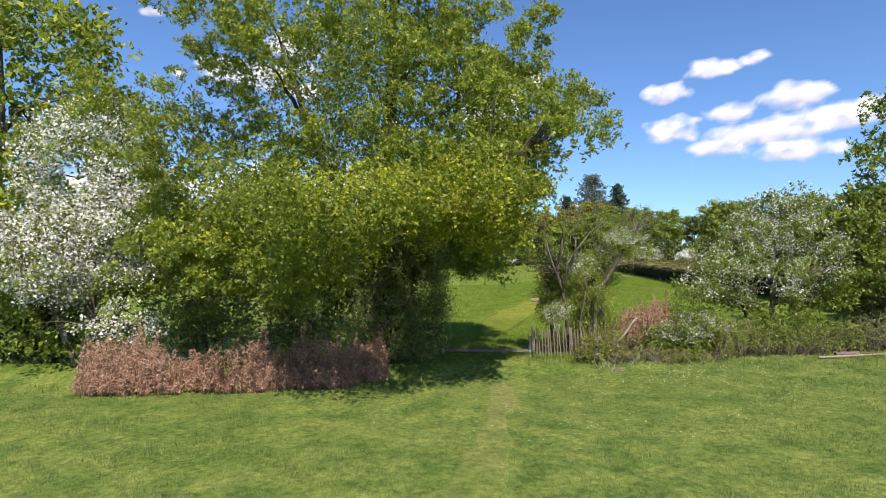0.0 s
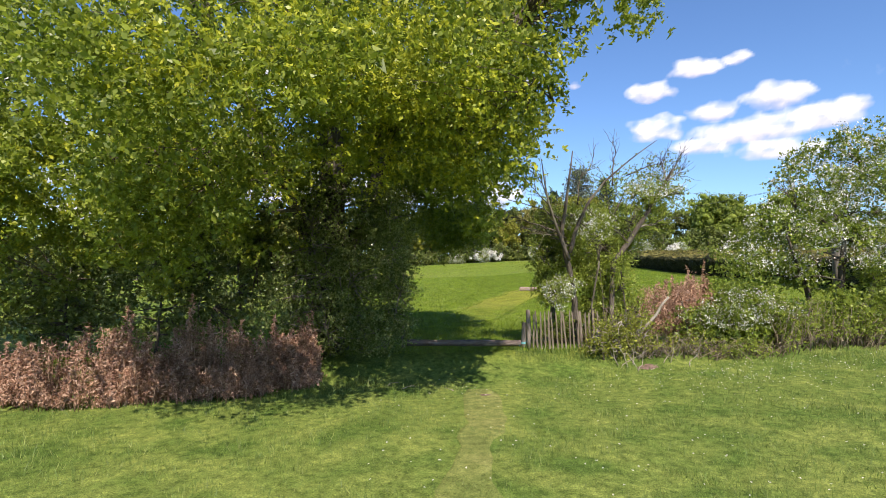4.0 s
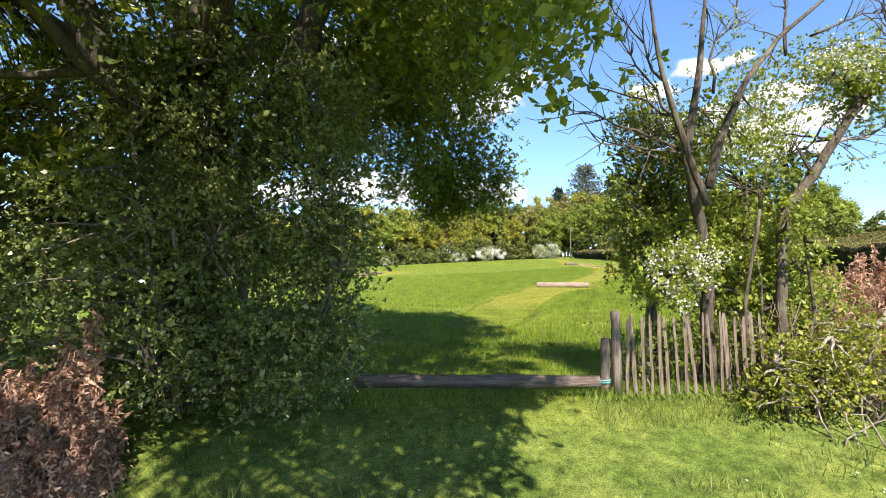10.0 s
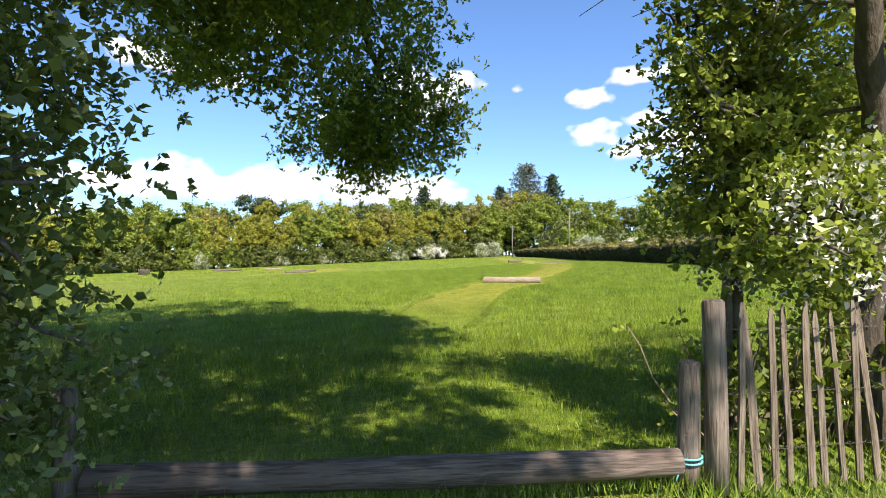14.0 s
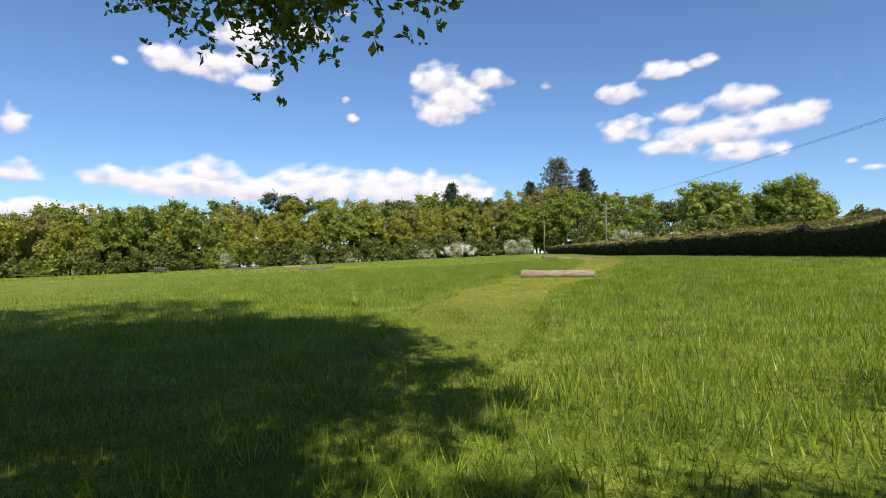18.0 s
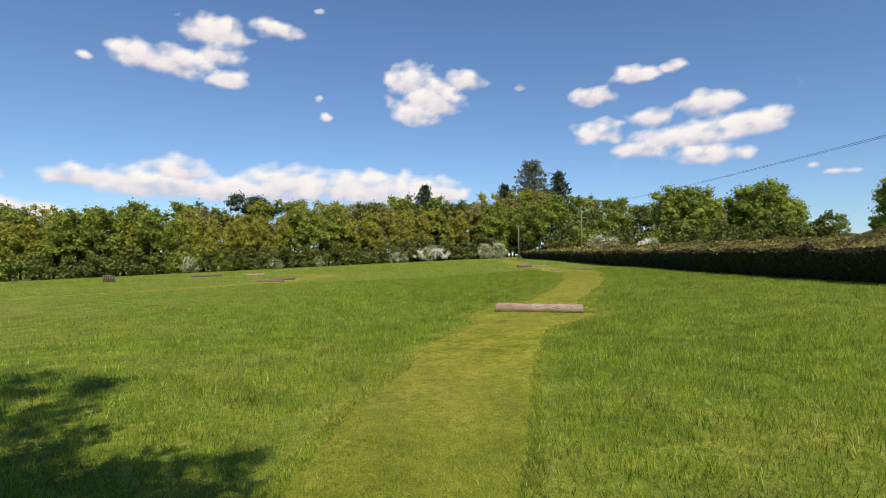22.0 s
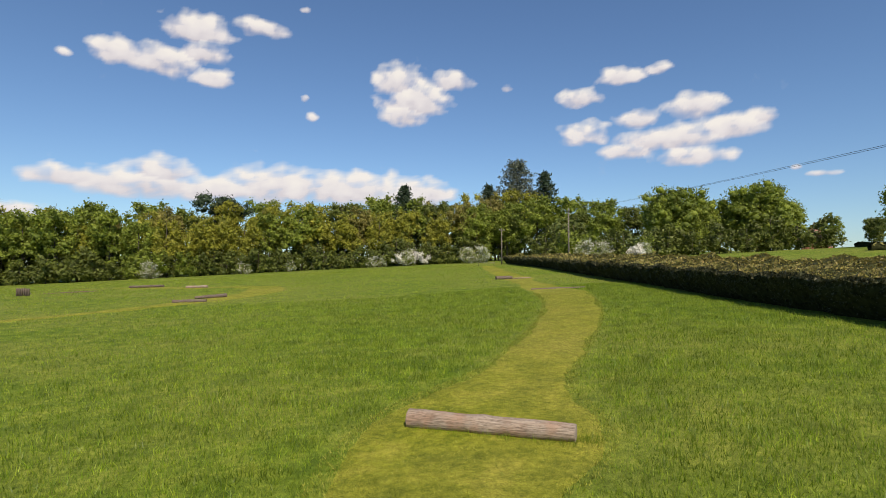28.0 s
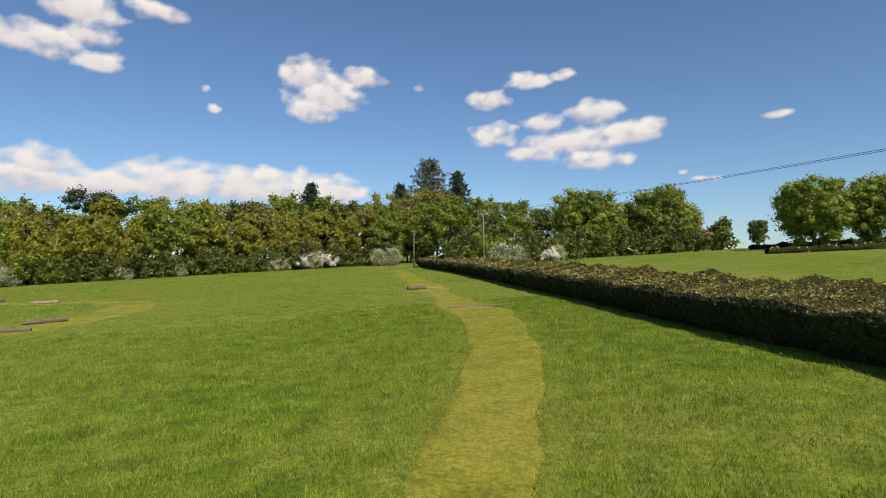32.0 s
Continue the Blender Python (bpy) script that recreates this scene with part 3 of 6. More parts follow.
    if lobes:
        if len(lobes) > 2:
            v, f = sprays(centres, length, each, rng, 0.25, aspect, out * 0.7)
        else:
            v, f = rosettes(centres, length, each, rng, 0.25, aspect * 0.85, out * 0.7)
    elif oval:
        v, f = rosettes(centres, length * 1.1, each, rng, 0.3, aspect * 0.8, out)
    else:
        v, f = sprays(centres, length * 0.88, int(each * 1.75), rng, 0.35, aspect * 1.1, out)
    mesh_part("crown", v, f, mat, root, smooth=False, kind="stuff")
    for dblobs, dn, dtufts, deach, dr, dlen, dasp, *own in dense:
        ds = in_blobs(dblobs, dn, rng, 0.2)
        near = frame_pts[nearest(frame_pts, ds)]
        mesh_part("twig_work", *join([tube(bend(a, b, rng, 4, 0.05, 0.08), np.linspace(0.010, 0.003, 4), 4) for a, b in zip(near[:30], ds[:30])]), twig_mat, root, kind="stuff")
        dc = np.repeat(ds, dtufts, 0)
        dc = dc + rng.standard_normal(dc.shape) * dr
        mesh_part("hanging_spray", *rosettes(dc, dlen, deach, rng, 0.2, dasp), own[0] if own else mat, root, smooth=False, kind="stuff")
    # Bright young leaves on each clump's upper side paint in its sunlit top.
    if tips:
        tmat, n, size, per = tips
        p, face = on_lobes(knots, facing_r * 1.05, max(1, n // len(knots)), rng, 0.25, rise=1.1)
        p = p[p[:, 2] > floor]
        mesh_part("young_growth", *rosettes(p, size, per, rng, 0.4, 0.26), tmat, root, smooth=False, kind="stuff")
    if inner:
        n, size, reach, low = inner
        p = in_blobs([(c, tuple(q * reach for q in r)) for c, r in blobs], n, rng, 0.1, low)
        mesh_part("inner_foliage", *slivers(p, size, rng, 0.45), mat, root, smooth=False, kind="stuff")
    if blossom:
        bmat, share, size, boxes = blossom
        keep = rng.random(len(centres)) < share
        if boxes:
            ok = np.zeros(len(centres), bool)
            for c, r in boxes:
                ok |= (((centres - np.array(c)) / np.array(r)) ** 2).sum(1) < 1
            keep &= ok
        c = centres[keep] + out[keep] * 0.12
        c = np.repeat(c, 13, 0) + rng.standard_normal((13 * len(c), 3)) * size * 1.7
        v, f = slivers(c, size * 0.8, rng, 0.55, 0.6)
        mesh_part("blossom", v, f, bmat, root, "white blossom", smooth=False)
    return root


# the great oak beside the gap
grow("oak_tree", on_ground(-5.2, 0.6, -0.1), "large oak in fresh yellow-green leaf beside the gap", "tree",
     [[(0, 0, 0, 0.58), (0.05, 0, 0.6, 0.44), (0.0, 0.05, 2.2, 0.40), (0.25, 0.1, 4.5, 0.35), (0.1, 0.0, 7.5, 0.28), (0.3, 0.2, 11, 0.17), (0.2, 0.1, 15.5, 0.05)],
      [(0.1, 0, 1.9, 0.27), (0.9, 0.1, 3.2, 0.23), (1.7, 0.5, 5.5, 0.18), (2.6, 0.6, 9, 0.10), (3.2, 0.5, 12, 0.04)],
      [(-0.1, 0, 2.6, 0.25), (-1.0, -0.4, 4.6, 0.20), (-2.4, -0.6, 7.5, 0.14), (-3.6, -0.8, 11, 0.05)],
      [(0.1, 0.1, 3.4, 0.2), (0.4, 1.6, 5.2, 0.15), (2.0, 4.0, 6.0, 0.10), (3.8, 5.3, 5.3, 0.06), (4.5, 5.9, 4.0, 0.02)],
      [(0.2, 0.0, 4.0, 0.2), (1.2, -1.8, 5.4, 0.14), (2.8, -4.2, 6.2, 0.05)],
      [(-0.1, 0, 3.0, 0.08), (-0.8, -2.5, 4.3, 0.045), (-1.5, -5.2, 4.2, 0.012)], [(1.2, -1.8, 5.3, 0.08), (2.4, -3.8, 5.2, 0.05), (3.0, -5.6, 4.5, 0.02)],
      [(0.0, 0, 3.6, 0.12), (-2.6, 0.6, 5.4, 0.08), (-5.0, 0.3, 6.8, 0.05), (-7.6, -0.2, 8.6, 0.02)]],
     [((-0.5, -0.3, 9.4), (6.7, 6.6, 6.8)), ((3.2, 0.0, 5.6), (2.6, 3.0, 2.4)), ((2.6, -5.6, 5.6), (2.7, 2.4, 1.7)), ((-3.6, -3.2, 5.4), (3.8, 3.0, 2.6)), ((-4.8, -0.6, 5.0), (4.0, 3.4, 2.8)),
      ((1.2, 4.2, 6.4), (3.6, 3.0, 1.9)), ((-5.4, -0.4, 4.3), (1.6, 1.4, 1.4)), ((1.7, 6.0, 5.7), (1.7, 1.5, 1.2)), ((-7.8, -0.2, 8.2), (2.6, 2.2, 2.0)), ((3.7, -4.0, 7.3), (2.2, 2.4, 2.5)), ((4.5, -0.8, 9.4), (1.9, 2.0, 2.3)), ((4.3, 0.8, 8.0), (1.7, 1.8, 1.7))],
     (M_OAK, 11500, 3, 9, 0.10, 0.080, 0.36), twigs=420, seed=3, limb_count=46, limb_r=0.13, shell=0.5, gaps=(0.45, -0.25), floor=1.3, inner=(46000, 0.10, 0.70, 4.4), tips=(M_OAK_TIP, 11500, 0.075, 6), lobes=(165, 0.36, 1.2, 8),
     dense=(([((4.25, 5.7, 4.0), (1.35, 1.2, 0.85)), ((3.9, 6.3, 3.4), (0.6, 0.5, 0.6)), ((5.0, 5.2, 3.65), (0.6, 0.6, 0.5)), ((1.1, 7.0, 4.95), (1.1, 0.9, 0.5)), ((4.2, 7.0, 3.0), (0.3, 0.35, 0.4)), ((3.0, 8.2, 3.85), (0.6, 0.6, 0.3)), ((4.8, 6.3, 3.2), (0.6, 0.55, 0.4)), ((3.9, 7.3, 3.9), (0.85, 0.7, 0.35))], 255, 20, 5, 0.19, 0.074, 0.28), ([((4.0, 5.0, 5.7), (1.7, 1.7, 1.3)), ((2.2, 5.0, 6.2), (1.6, 1.8, 1.2)), ((3.4, 3.0, 5.2), (1.5, 1.4, 1.2)), ((2.7, 3.4, 4.2), (1.3, 1.3, 1.1)), ((3.6, 0.8, 5.0), (1.7, 1.6, 0.9))], 520, 14, 5, 0.19, 0.080, 0.28), ([((-1.5, -5.5, 3.9), (1.7, 1.2, 1.2)), ((-2.4, -4.6, 2.9), (1.0, 0.9, 0.9))], 170, 10, 6, 0.16, 0.082, 0.27),
            ([((3.0, -5.2, 4.3), (1.1, 1.3, 0.9)), ((3.6, -3.6, 3.6), (0.6, 0.8, 0.8)), ((2.2, -6.6, 5.2), (2.2, 1.4, 0.7)), ((0.6, -7.4, 4.9), (1.6, 1.3, 0.6)), ((-1.2, -7.8, 4.6), (1.8, 1.4, 0.7)), ((-2.4, -7.0, 5.0), (1.6, 1.4, 0.7))], 300, 10, 6, 0.18, 0.078, 0.28),
            # Front sprays take the brighter leaf, which puts sunlight into their colour.
            ([((3.0, -5.3, 4.4), (1.3, 1.4, 0.9)), ((2.2, -6.8, 5.2), (2.2, 1.4, 0.7)), ((-0.2, -7.6, 4.9), (2.2, 1.3, 0.6)), ((2.0, -5.0, 5.6), (2.0, 1.6, 0.9)), ((-1.2, -4.2, 4.1), (1.5, 0.9, 0.8)), ((1.4, -3.6, 4.3), (1.1, 0.8, 0.6))], 430, 9, 6, 0.17, 0.066, 0.28, M_OAK_TIP)), clear=(((-0.8, -7, 0), (3.0, 1.0, 4.8)), ((1.5, -8.5, 5.4), (2.7, -3.5, 8.2)), ((1.8, -3.2, 2.5), (7, 3, 5.4))))

# second oak far along the hedgerow
grow("oak_tree", on_ground(-20.5, 3.5, -0.1), "tall oak in fresh leaf behind the white hawthorn", "tree",
     [[(0, 0, 0, 0.5), (0, 0, 3, 0.4), (0.3, 0, 8, 0.25), (0.2, 0, 14, 0.05)]],
     [((0.2, 0, 9.0), (5.4, 5.0, 6.4)), ((2.0, -1.5, 5.2), (4.2, 3.2, 3.0)), ((-2.5, -1.0, 5.0), (4.0, 3.2, 3.2))],
     (M_OAK, 1900, 5, 4, 0.24, 0.19, 0.36), twigs=100, seed=5, limb_count=20, limb_r=0.12, shell=0.5, floor=0.6, lobes=(270, 0.95), gaps=(0.4, -0.4), tips=(M_OAK_TIP, 2600, 0.2, 5))

# white hawthorn in full flower
grow("hawthorn_tree", on_ground(-15.1, 0.0, -0.1), "hawthorn smothered in white blossom above dead bracken", "tree",
     [[(0, 0, 0, 0.16), (0.2, 0, 1.6, 0.13), (0.5, 0.1, 4.4, 0.06)], [(0.4, 0.1, 0, 0.12), (1.1, 0, 1.9, 0.10), (2.0, 0, 4.0, 0.04)], [(-0.2, 0, 0, 0.12), (-0.9, -0.1, 2.0, 0.08), (-1.4, 0, 4.2, 0.03)]],
     [((0.3, 0, 6.3), (2.0, 2.0, 2.4)), ((-0.8, -0.4, 3.8), (2.1, 2.1, 2.0)), ((1.8, 0.2, 4.4), (2.0, 1.8, 2.3)), ((0.2, 0, 1.8), (2.6, 1.8, 1.7)), ((2.8, 0.4, 2.4), (1.7, 1.6, 1.9))],
     (M_HAW, 1250, 6, 4, 0.22, 0.11, 0.34), (M_BLOSSOM, 0.66, 0.078, [((0.1, -0.8, 6.3), (2.3, 2.6, 2.6)), ((-0.9, -1.2, 3.9), (2.4, 2.4, 2.0)), ((1.6, -0.8, 4.9), (1.6, 2.4, 2.2)), ((1.9, -1.6, 1.3), (1.3, 1.2, 1.0))]),
     twigs=200, bark=M_HAWBARK, seed=7, limb_count=14, limb_r=0.05, floor=0.3, lobes=(300, 0.40), shell=0.62, gaps=(0.6, -0.42))

# evergreen thicket at the foot of the oak
grow("evergreen_bush", on_ground(-4.0, 0.0, -0.05), "dark glossy evergreen bush tangled with ivy beside the gap", "bush",
     [[(-0.2, 0, 0, 0.06), (-0.3, 0, 1.4, 0.05), (-0.2, 0, 3.2, 0.02)], [(0.4, 0.2, 0, 0.05), (0.5, 0.1, 1.4, 0.03), (0.6, 0, 2.6, 0.01)], [(-0.9, -0.2, 0, 0.05), (-1.2, -0.2, 1.5, 0.04), (-1.4, -0.3, 3.0, 0.02)]],
     [((-0.1, 0.0, 1.3), (0.95, 1.2, 1.3)), ((0.15, 0.0, 2.4), (0.95, 1.1, 1.15)), ((-1.3, -0.5, 1.5), (1.2, 0.9, 1.5)), ((-0.7, 0.1, 3.4), (1.2, 1.0, 1.1)), ((0.0, -0.5, 0.6), (0.9, 0.8, 0.6)), ((0.35, 0.3, 3.3), (0.95, 0.9, 1.0)), ((0.72, 0.1, 0.8), (0.38, 0.5, 0.75)), ((0.8, 0.1, 1.8), (0.36, 0.5, 0.75))],
     (M_HOLLY, 1950, 8, 5, 0.16, 0.043, 0.38), twigs=330, bark=M_IVY, twig_mat=M_IVY, seed=11, limb_count=12, limb_r=0.03, shell=0.3, gaps=(0.9, -0.35), floor=0.02, oval=True)
grow("evergreen_bush", on_ground(-9.3, 0.6, -0.05), "dark shaded undergrowth behind the dead bracken", "bush",
     [[(0, 0, 0, 0.05), (0.1, 0, 1.2, 0.03), (0.2, 0, 2.2, 0.01)], [(-2, 0, 0, 0.05), (-2.1, 0, 1.2, 0.03), (-2, 0, 2.2, 0.01)]],
     [((1.6, 0.5, 2.0), (1.9, 1.0, 2.0)), ((-0.4, 0.6, 1.6), (2.0, 1.0, 1.6)), ((-2.6, 0.5, 1.3), (1.8, 1.0, 1.3)), ((3.2, 0.8, 3.0), (1.3, 1.0, 1.7))],
     (M_HOLLY, 620, 8, 3, 0.26, 0.10, 0.36), twigs=260, seed=12, limb_count=10, limb_r=0.025, shell=0.2, floor=0.02)

grow("evergreen_bush", on_ground(-18.6, 1.6, -0.05), "dark hedgerow undergrowth below the tall oak", "bush",
     [[(0, 0, 0, 0.05), (0.1, 0, 1.4, 0.03), (0.2, 0, 2.8, 0.01)], [(-2, 0, 0, 0.05), (-2.1, 0, 1.4, 0.03), (-2, 0, 2.6, 0.01)]],
     [((1.2, 0.0, 1.4), (2.0, 1.2, 1.4)), ((-1.4, 0.2, 1.6), (2.2, 1.2, 1.6)), ((-4.0, 0.3, 1.4), (2.0, 1.2, 1.4))],
     (M_HOLLY, 330, 8, 3, 0.30, 0.2, 0.4), twigs=40, seed=13, limb_count=8, limb_r=0.03, shell=0.2, floor=0.02)

# fresh yellow shoots arching out of the evergreen bush
rng = np.random.default_rng(23)
shoots = thing("bramble_shoots", on_ground(-4.0, 0.0), "arching yellow-green shoots with pale young leaves", "climber")
tips = []
for k in range(46):
    a = np.array([rng.uniform(-1.6, 0.9), rng.uniform(-1.2, -0.6), rng.uniform(0.2, 3.2)])
    b = a + np.array([rng.uniform(-0.5, 0.6), rng.uniform(-0.45, 0.05), rng.uniform(-0.25, 0.3)])
    line = bend(a, b, rng, 7, rng.uniform(-0.15, 0.3), 0.05)
    mesh_part("shoot", *tube(line, np.linspace(0.006, 0.003, 7), 4), M_SHOOT if k % 3 else M_IVY, shoots)
    tips.append(np.repeat(line[2:], 3, 0))
tips = np.concatenate(tips)
extra = np.stack([rng.uniform(-1.9, 1.0, 700), rng.uniform(-1.3, -0.75, 700), rng.uniform(0.2, 3.6, 700)], 1)
tips = np.r_[tips, extra[tuft_mask(extra[:, 0] * 3, extra[:, 2] * 3, 1.6, 3.0) > 0.55]]
mesh_part("young_leaves", *rosettes(tips + rng.standard_normal(tips.shape) * 0.03, 0.034, 3, rng, 0.3, 0.28), M_SHOOT, shoots, smooth=False, kind="stuff")

# ivy stems and hanging branches over the trunk
rng = np.random.default_rng(21)
ivy = thing("ivy", on_ground(-5.5, 0.6), "pale bare ivy stems climbing the oak trunk", "climber")
for k in range(11):
    a0 = rng.uniform(-2.6, -0.4)
    z = np.linspace(0.2, rng.uniform(2.6, 5.2), 12)
    ang = a0 + 0.35 * np.sin(z * rng.uniform(0.8, 1.6) + k) + 0.05 * z
    rad = 0.50 - 0.012 * z + rng.uniform(0, 0.06)
    v, f = tube(np.stack([np.cos(ang) * rad, np.sin(ang) * rad, z], 1), np.linspace(0.032, 0.012, 12), 6)
    mesh_part("stem", v, f, M_IVY, ivy)
zz = rng.uniform(0.2, 5.6, 1500)
aa = rng.uniform(0, 2 * np.pi, 1500)
v, f = rosettes(np.stack([np.cos(aa) * 0.56, np.sin(aa) * 0.56, zz], 1), 0.085, 4, rng, 0.0, 0.38)
mesh_part("foliage", v, f, M_HOLLY, ivy, smooth=False)

# the gnarled hawthorn beside the fence
haw = grow("hawthorn_tree", on_ground(2.25, 0.35, -0.05), "gnarled old hawthorn with white blossom behind the paling fence", "tree",
     [[(-0.72, -0.1, 0, 0.10), (-0.80, -0.2, 1.0, 0.080), (-1.05, -0.45, 2.1, 0.075), (-1.32, -0.6, 2.95, 0.055), (-1.2, -0.7, 3.9, 0.04), (-0.95, -0.5, 5.2, 0.013)],
      [(-1.15, -0.78, 2.5, 0.055), (-0.95, -0.78, 3.2, 0.045), (-0.65, -0.78, 3.8, 0.036), (-0.15, -0.75, 4.4, 0.026), (0.65, -0.75, 5.05, 0.015), (1.3, -0.7, 5.5, 0.006)],
      [(-1.15, -0.75, 2.3, 0.05), (-1.45, -0.8, 3.0, 0.04), (-1.75, -0.8, 3.9, 0.028), (-1.9, -0.8, 4.9, 0.010)],
      [(0.20, -0.25, 0, 0.085), (0.20, -0.25, 1.1, 0.066), (0.26, -0.2, 2.2, 0.075), (0.70, -0.25, 2.8, 0.070), (1.20, -0.35, 3.6, 0.055), (1.65, -0.45, 4.35, 0.045), (1.76, -0.65, 4.75, 0.02)],
      [(-0.1, 0.1, 0, 0.03), (-0.15, 0.1, 1.2, 0.022), (0.0, 0.1, 2.6, 0.02)], [(0.05, -0.1, 0, 0.024), (0.02, -0.12, 1.3, 0.018), (-0.05, 0, 2.4, 0.012)], [(-1.1, 0.5, 0, 0.05), (-1.15, 0.6, 1.4, 0.04), (-1.1, 0.6, 3.6, 0.015)],
      [(-0.35, -0.3, 0, 0.026), (-0.42, -0.4, 1.1, 0.022), (-0.2, -0.4, 2.3, 0.02)], [(0.4, -0.4, 0, 0.024), (0.5, -0.45, 1.0, 0.020), (0.42, -0.4, 1.9, 0.015)]],
     [((-1.2, 0.6, 2.0), (0.62, 0.6, 1.0)), ((-1.1, 0.6, 3.2), (0.65, 0.65, 1.1)), ((-0.7, 0.2, 1.3), (0.75, 0.5, 0.55)), ((0.4, 0.4, 2.4), (0.85, 0.6, 0.9)), ((1.7, -0.3, 3.8), (0.9, 0.5, 0.45)), ((0.6, 0.1, 1.2), (0.7, 0.5, 0.7)), ((0.6, 0.9, 3.0), (1.1, 0.5, 0.9)), ((-0.3, 0.2, 2.0), (0.6, 0.5, 0.8)), ((-0.3, 0.25, 1.5), (0.6, 0.3, 0.6)), ((0.35, -0.4, 2.0), (0.35, 0.25, 0.6)), ((-1.1, -0.3, 1.5), (0.6, 0.35, 0.45)), ((-0.45, 0.3, 2.5), (0.5, 0.4, 0.7)), ((0.1, 0.3, 1.0), (1.0, 0.5, 0.8)), ((0.3, 0.4, 0.6), (0.9, 0.4, 0.6)), ((-1.3, -0.3, 2.0), (0.45, 0.3, 0.8)), ((-1.3, 0.1, 2.8), (0.6, 0.4, 0.9)), ((0.9, -0.3, 3.0), (0.5, 0.4, 0.5)), ((-0.5, -0.4, 3.2), (0.7, 0.4, 0.6)), ((-1.4, -0.35, 1.45), (0.5, 0.35, 0.4)), ((1.2, -0.4, 4.2), (0.7, 0.4, 0.4))],
     (M_HAW, 1800, 8, 5, 0.10, 0.043, 0.36), (M_BLOSSOM, 0.17, 0.034, [((-1.15, -0.45, 1.50), (0.6, 0.4, 0.45)), ((1.3, -0.4, 4.3), (0.9, 0.8, 0.45)), ((-0.2, -0.3, 3.2), (0.9, 0.7, 0.4)), ((-1.1, 0.2, 1.1), (0.4, 0.7, 0.3))]),
     twigs=420, bark=M_HAWBARK, twig_mat=M_HAWBARK, seed=15, limb_count=34, limb_r=0.022, shell=0.3, gaps=(1.1, -0.12), floor=0.25, oval=True,
     # The second, higher set is foliage added to cast shade on the field.
     dense=(([((-0.75, -0.3, 3.5), (0.5, 0.4, 0.7)), ((0.2, -0.35, 3.9), (0.7, 0.4, 0.5)), ((-1.5, -0.3, 3.8), (0.4, 0.4, 0.5)), ((1.2, -0.3, 3.3), (0.7, 0.4, 0.5)), ((-0.5, -0.2, 4.7), (0.5, 0.4, 0.5))], 110, 4, 5, 0.10, 0.036, 0.3), ([((1.5, 1.2, 4.6), (1.2, 0.7, 0.6)), ((2.5, 1.2, 5.0), (0.9, 0.6, 0.6))], 170, 5, 5, 0.12, 0.045, 0.32)))
grow("ivy_bush", on_ground(1.05, 0.95, -0.05), "dark glossy ivy climbing a slim stem beside the old hawthorn", "climber",
     [[(0, 0, 0, 0.05), (0.05, 0, 1.6, 0.04), (0.1, 0, 3.8, 0.012)]],
     [((0.0, 0, 2.0), (0.42, 0.42, 0.9)), ((0.1, 0, 3.1), (0.45, 0.45, 0.9)), ((0.35, -0.1, 2.4), (0.4, 0.35, 0.7))],
     (M_HOLLY, 230, 7, 5, 0.11, 0.046, 0.40), twigs=90, bark=M_IVY, twig_mat=M_IVY, seed=14, limb_count=8, limb_r=0.02, shell=0.3, gaps=(1.4, -0.4), floor=0.9, oval=True)
rng = np.random.default_rng(16)
for a, b, r in [((1.7, -0.5, 4.5), (1.85, -0.9, 5.05), 0.03), ((1.65, -0.45, 4.4), (1.6, -0.5, 5.0), 0.025), ((1.7, -0.5, 4.45), (2.15, -0.6, 4.8), 0.02), ((0.95, -0.3, 3.2), (1.75, -0.3, 3.45), 0.025), ((1.4, -0.4, 3.95), (2.1, -0.5, 4.1), 0.022),
                ((0.2, -0.4, 4.3), (0.3, -0.2, 5.5), 0.022), ((0.6, -0.35, 4.6), (1.5, -0.5, 4.9), 0.018), ((-0.75, -0.3, 3.8), (-0.1, 0.1, 5.4), 0.022), ((-1.15, -0.4, 3.0), (-2.7, -0.5, 3.4), 0.024), ((-1.2, -0.4, 3.2), (-2.6, -0.2, 3.9), 0.022),
                ((-1.3, -0.4, 3.4), (-2.3, -0.7, 4.4), 0.020), ((-1.5, -0.4, 3.9), (-2.2, -0.4, 4.9), 0.018), ((-1.1, -0.4, 2.9), (-2.4, -0.8, 3.0), 0.018), ((-0.9, -0.35, 2.7), (-2.1, 0.1, 3.2), 0.018)]:
    line = bend(a, b, rng, 8, 0.03, 0.08)
    mesh_part("bare_branch", *tube(line, np.linspace(r, 0.006, 8), 6), M_DEADWOOD if a[0] > 0.9 else M_HAWBARK, haw)
    tw = []
    for _ in range(14):
        i = rng.integers(2, 8)
        tw.append(tube(bend(line[i], line[i] + unit(rng.standard_normal(3) + np.array([0, 0, 0.5]) + 1.2 * unit(np.subtract(b, a))) * rng.uniform(0.25, 0.7), rng, 5, 0, 0.1), np.linspace(0.008, 0.003, 5), 4))
    mesh_part("twig_work", *join(tw), M_HAWBARK, haw, kind="stuff")
mesh_part("snag", *tube(bend((0.75, -0.35, 0.15), (1.55, -0.75, 1.35), rng, 7, 0.0, 0.05), np.linspace(0.055, 0.03, 7), 7), M_DEADWOOD, haw, "broken pale dead branch")

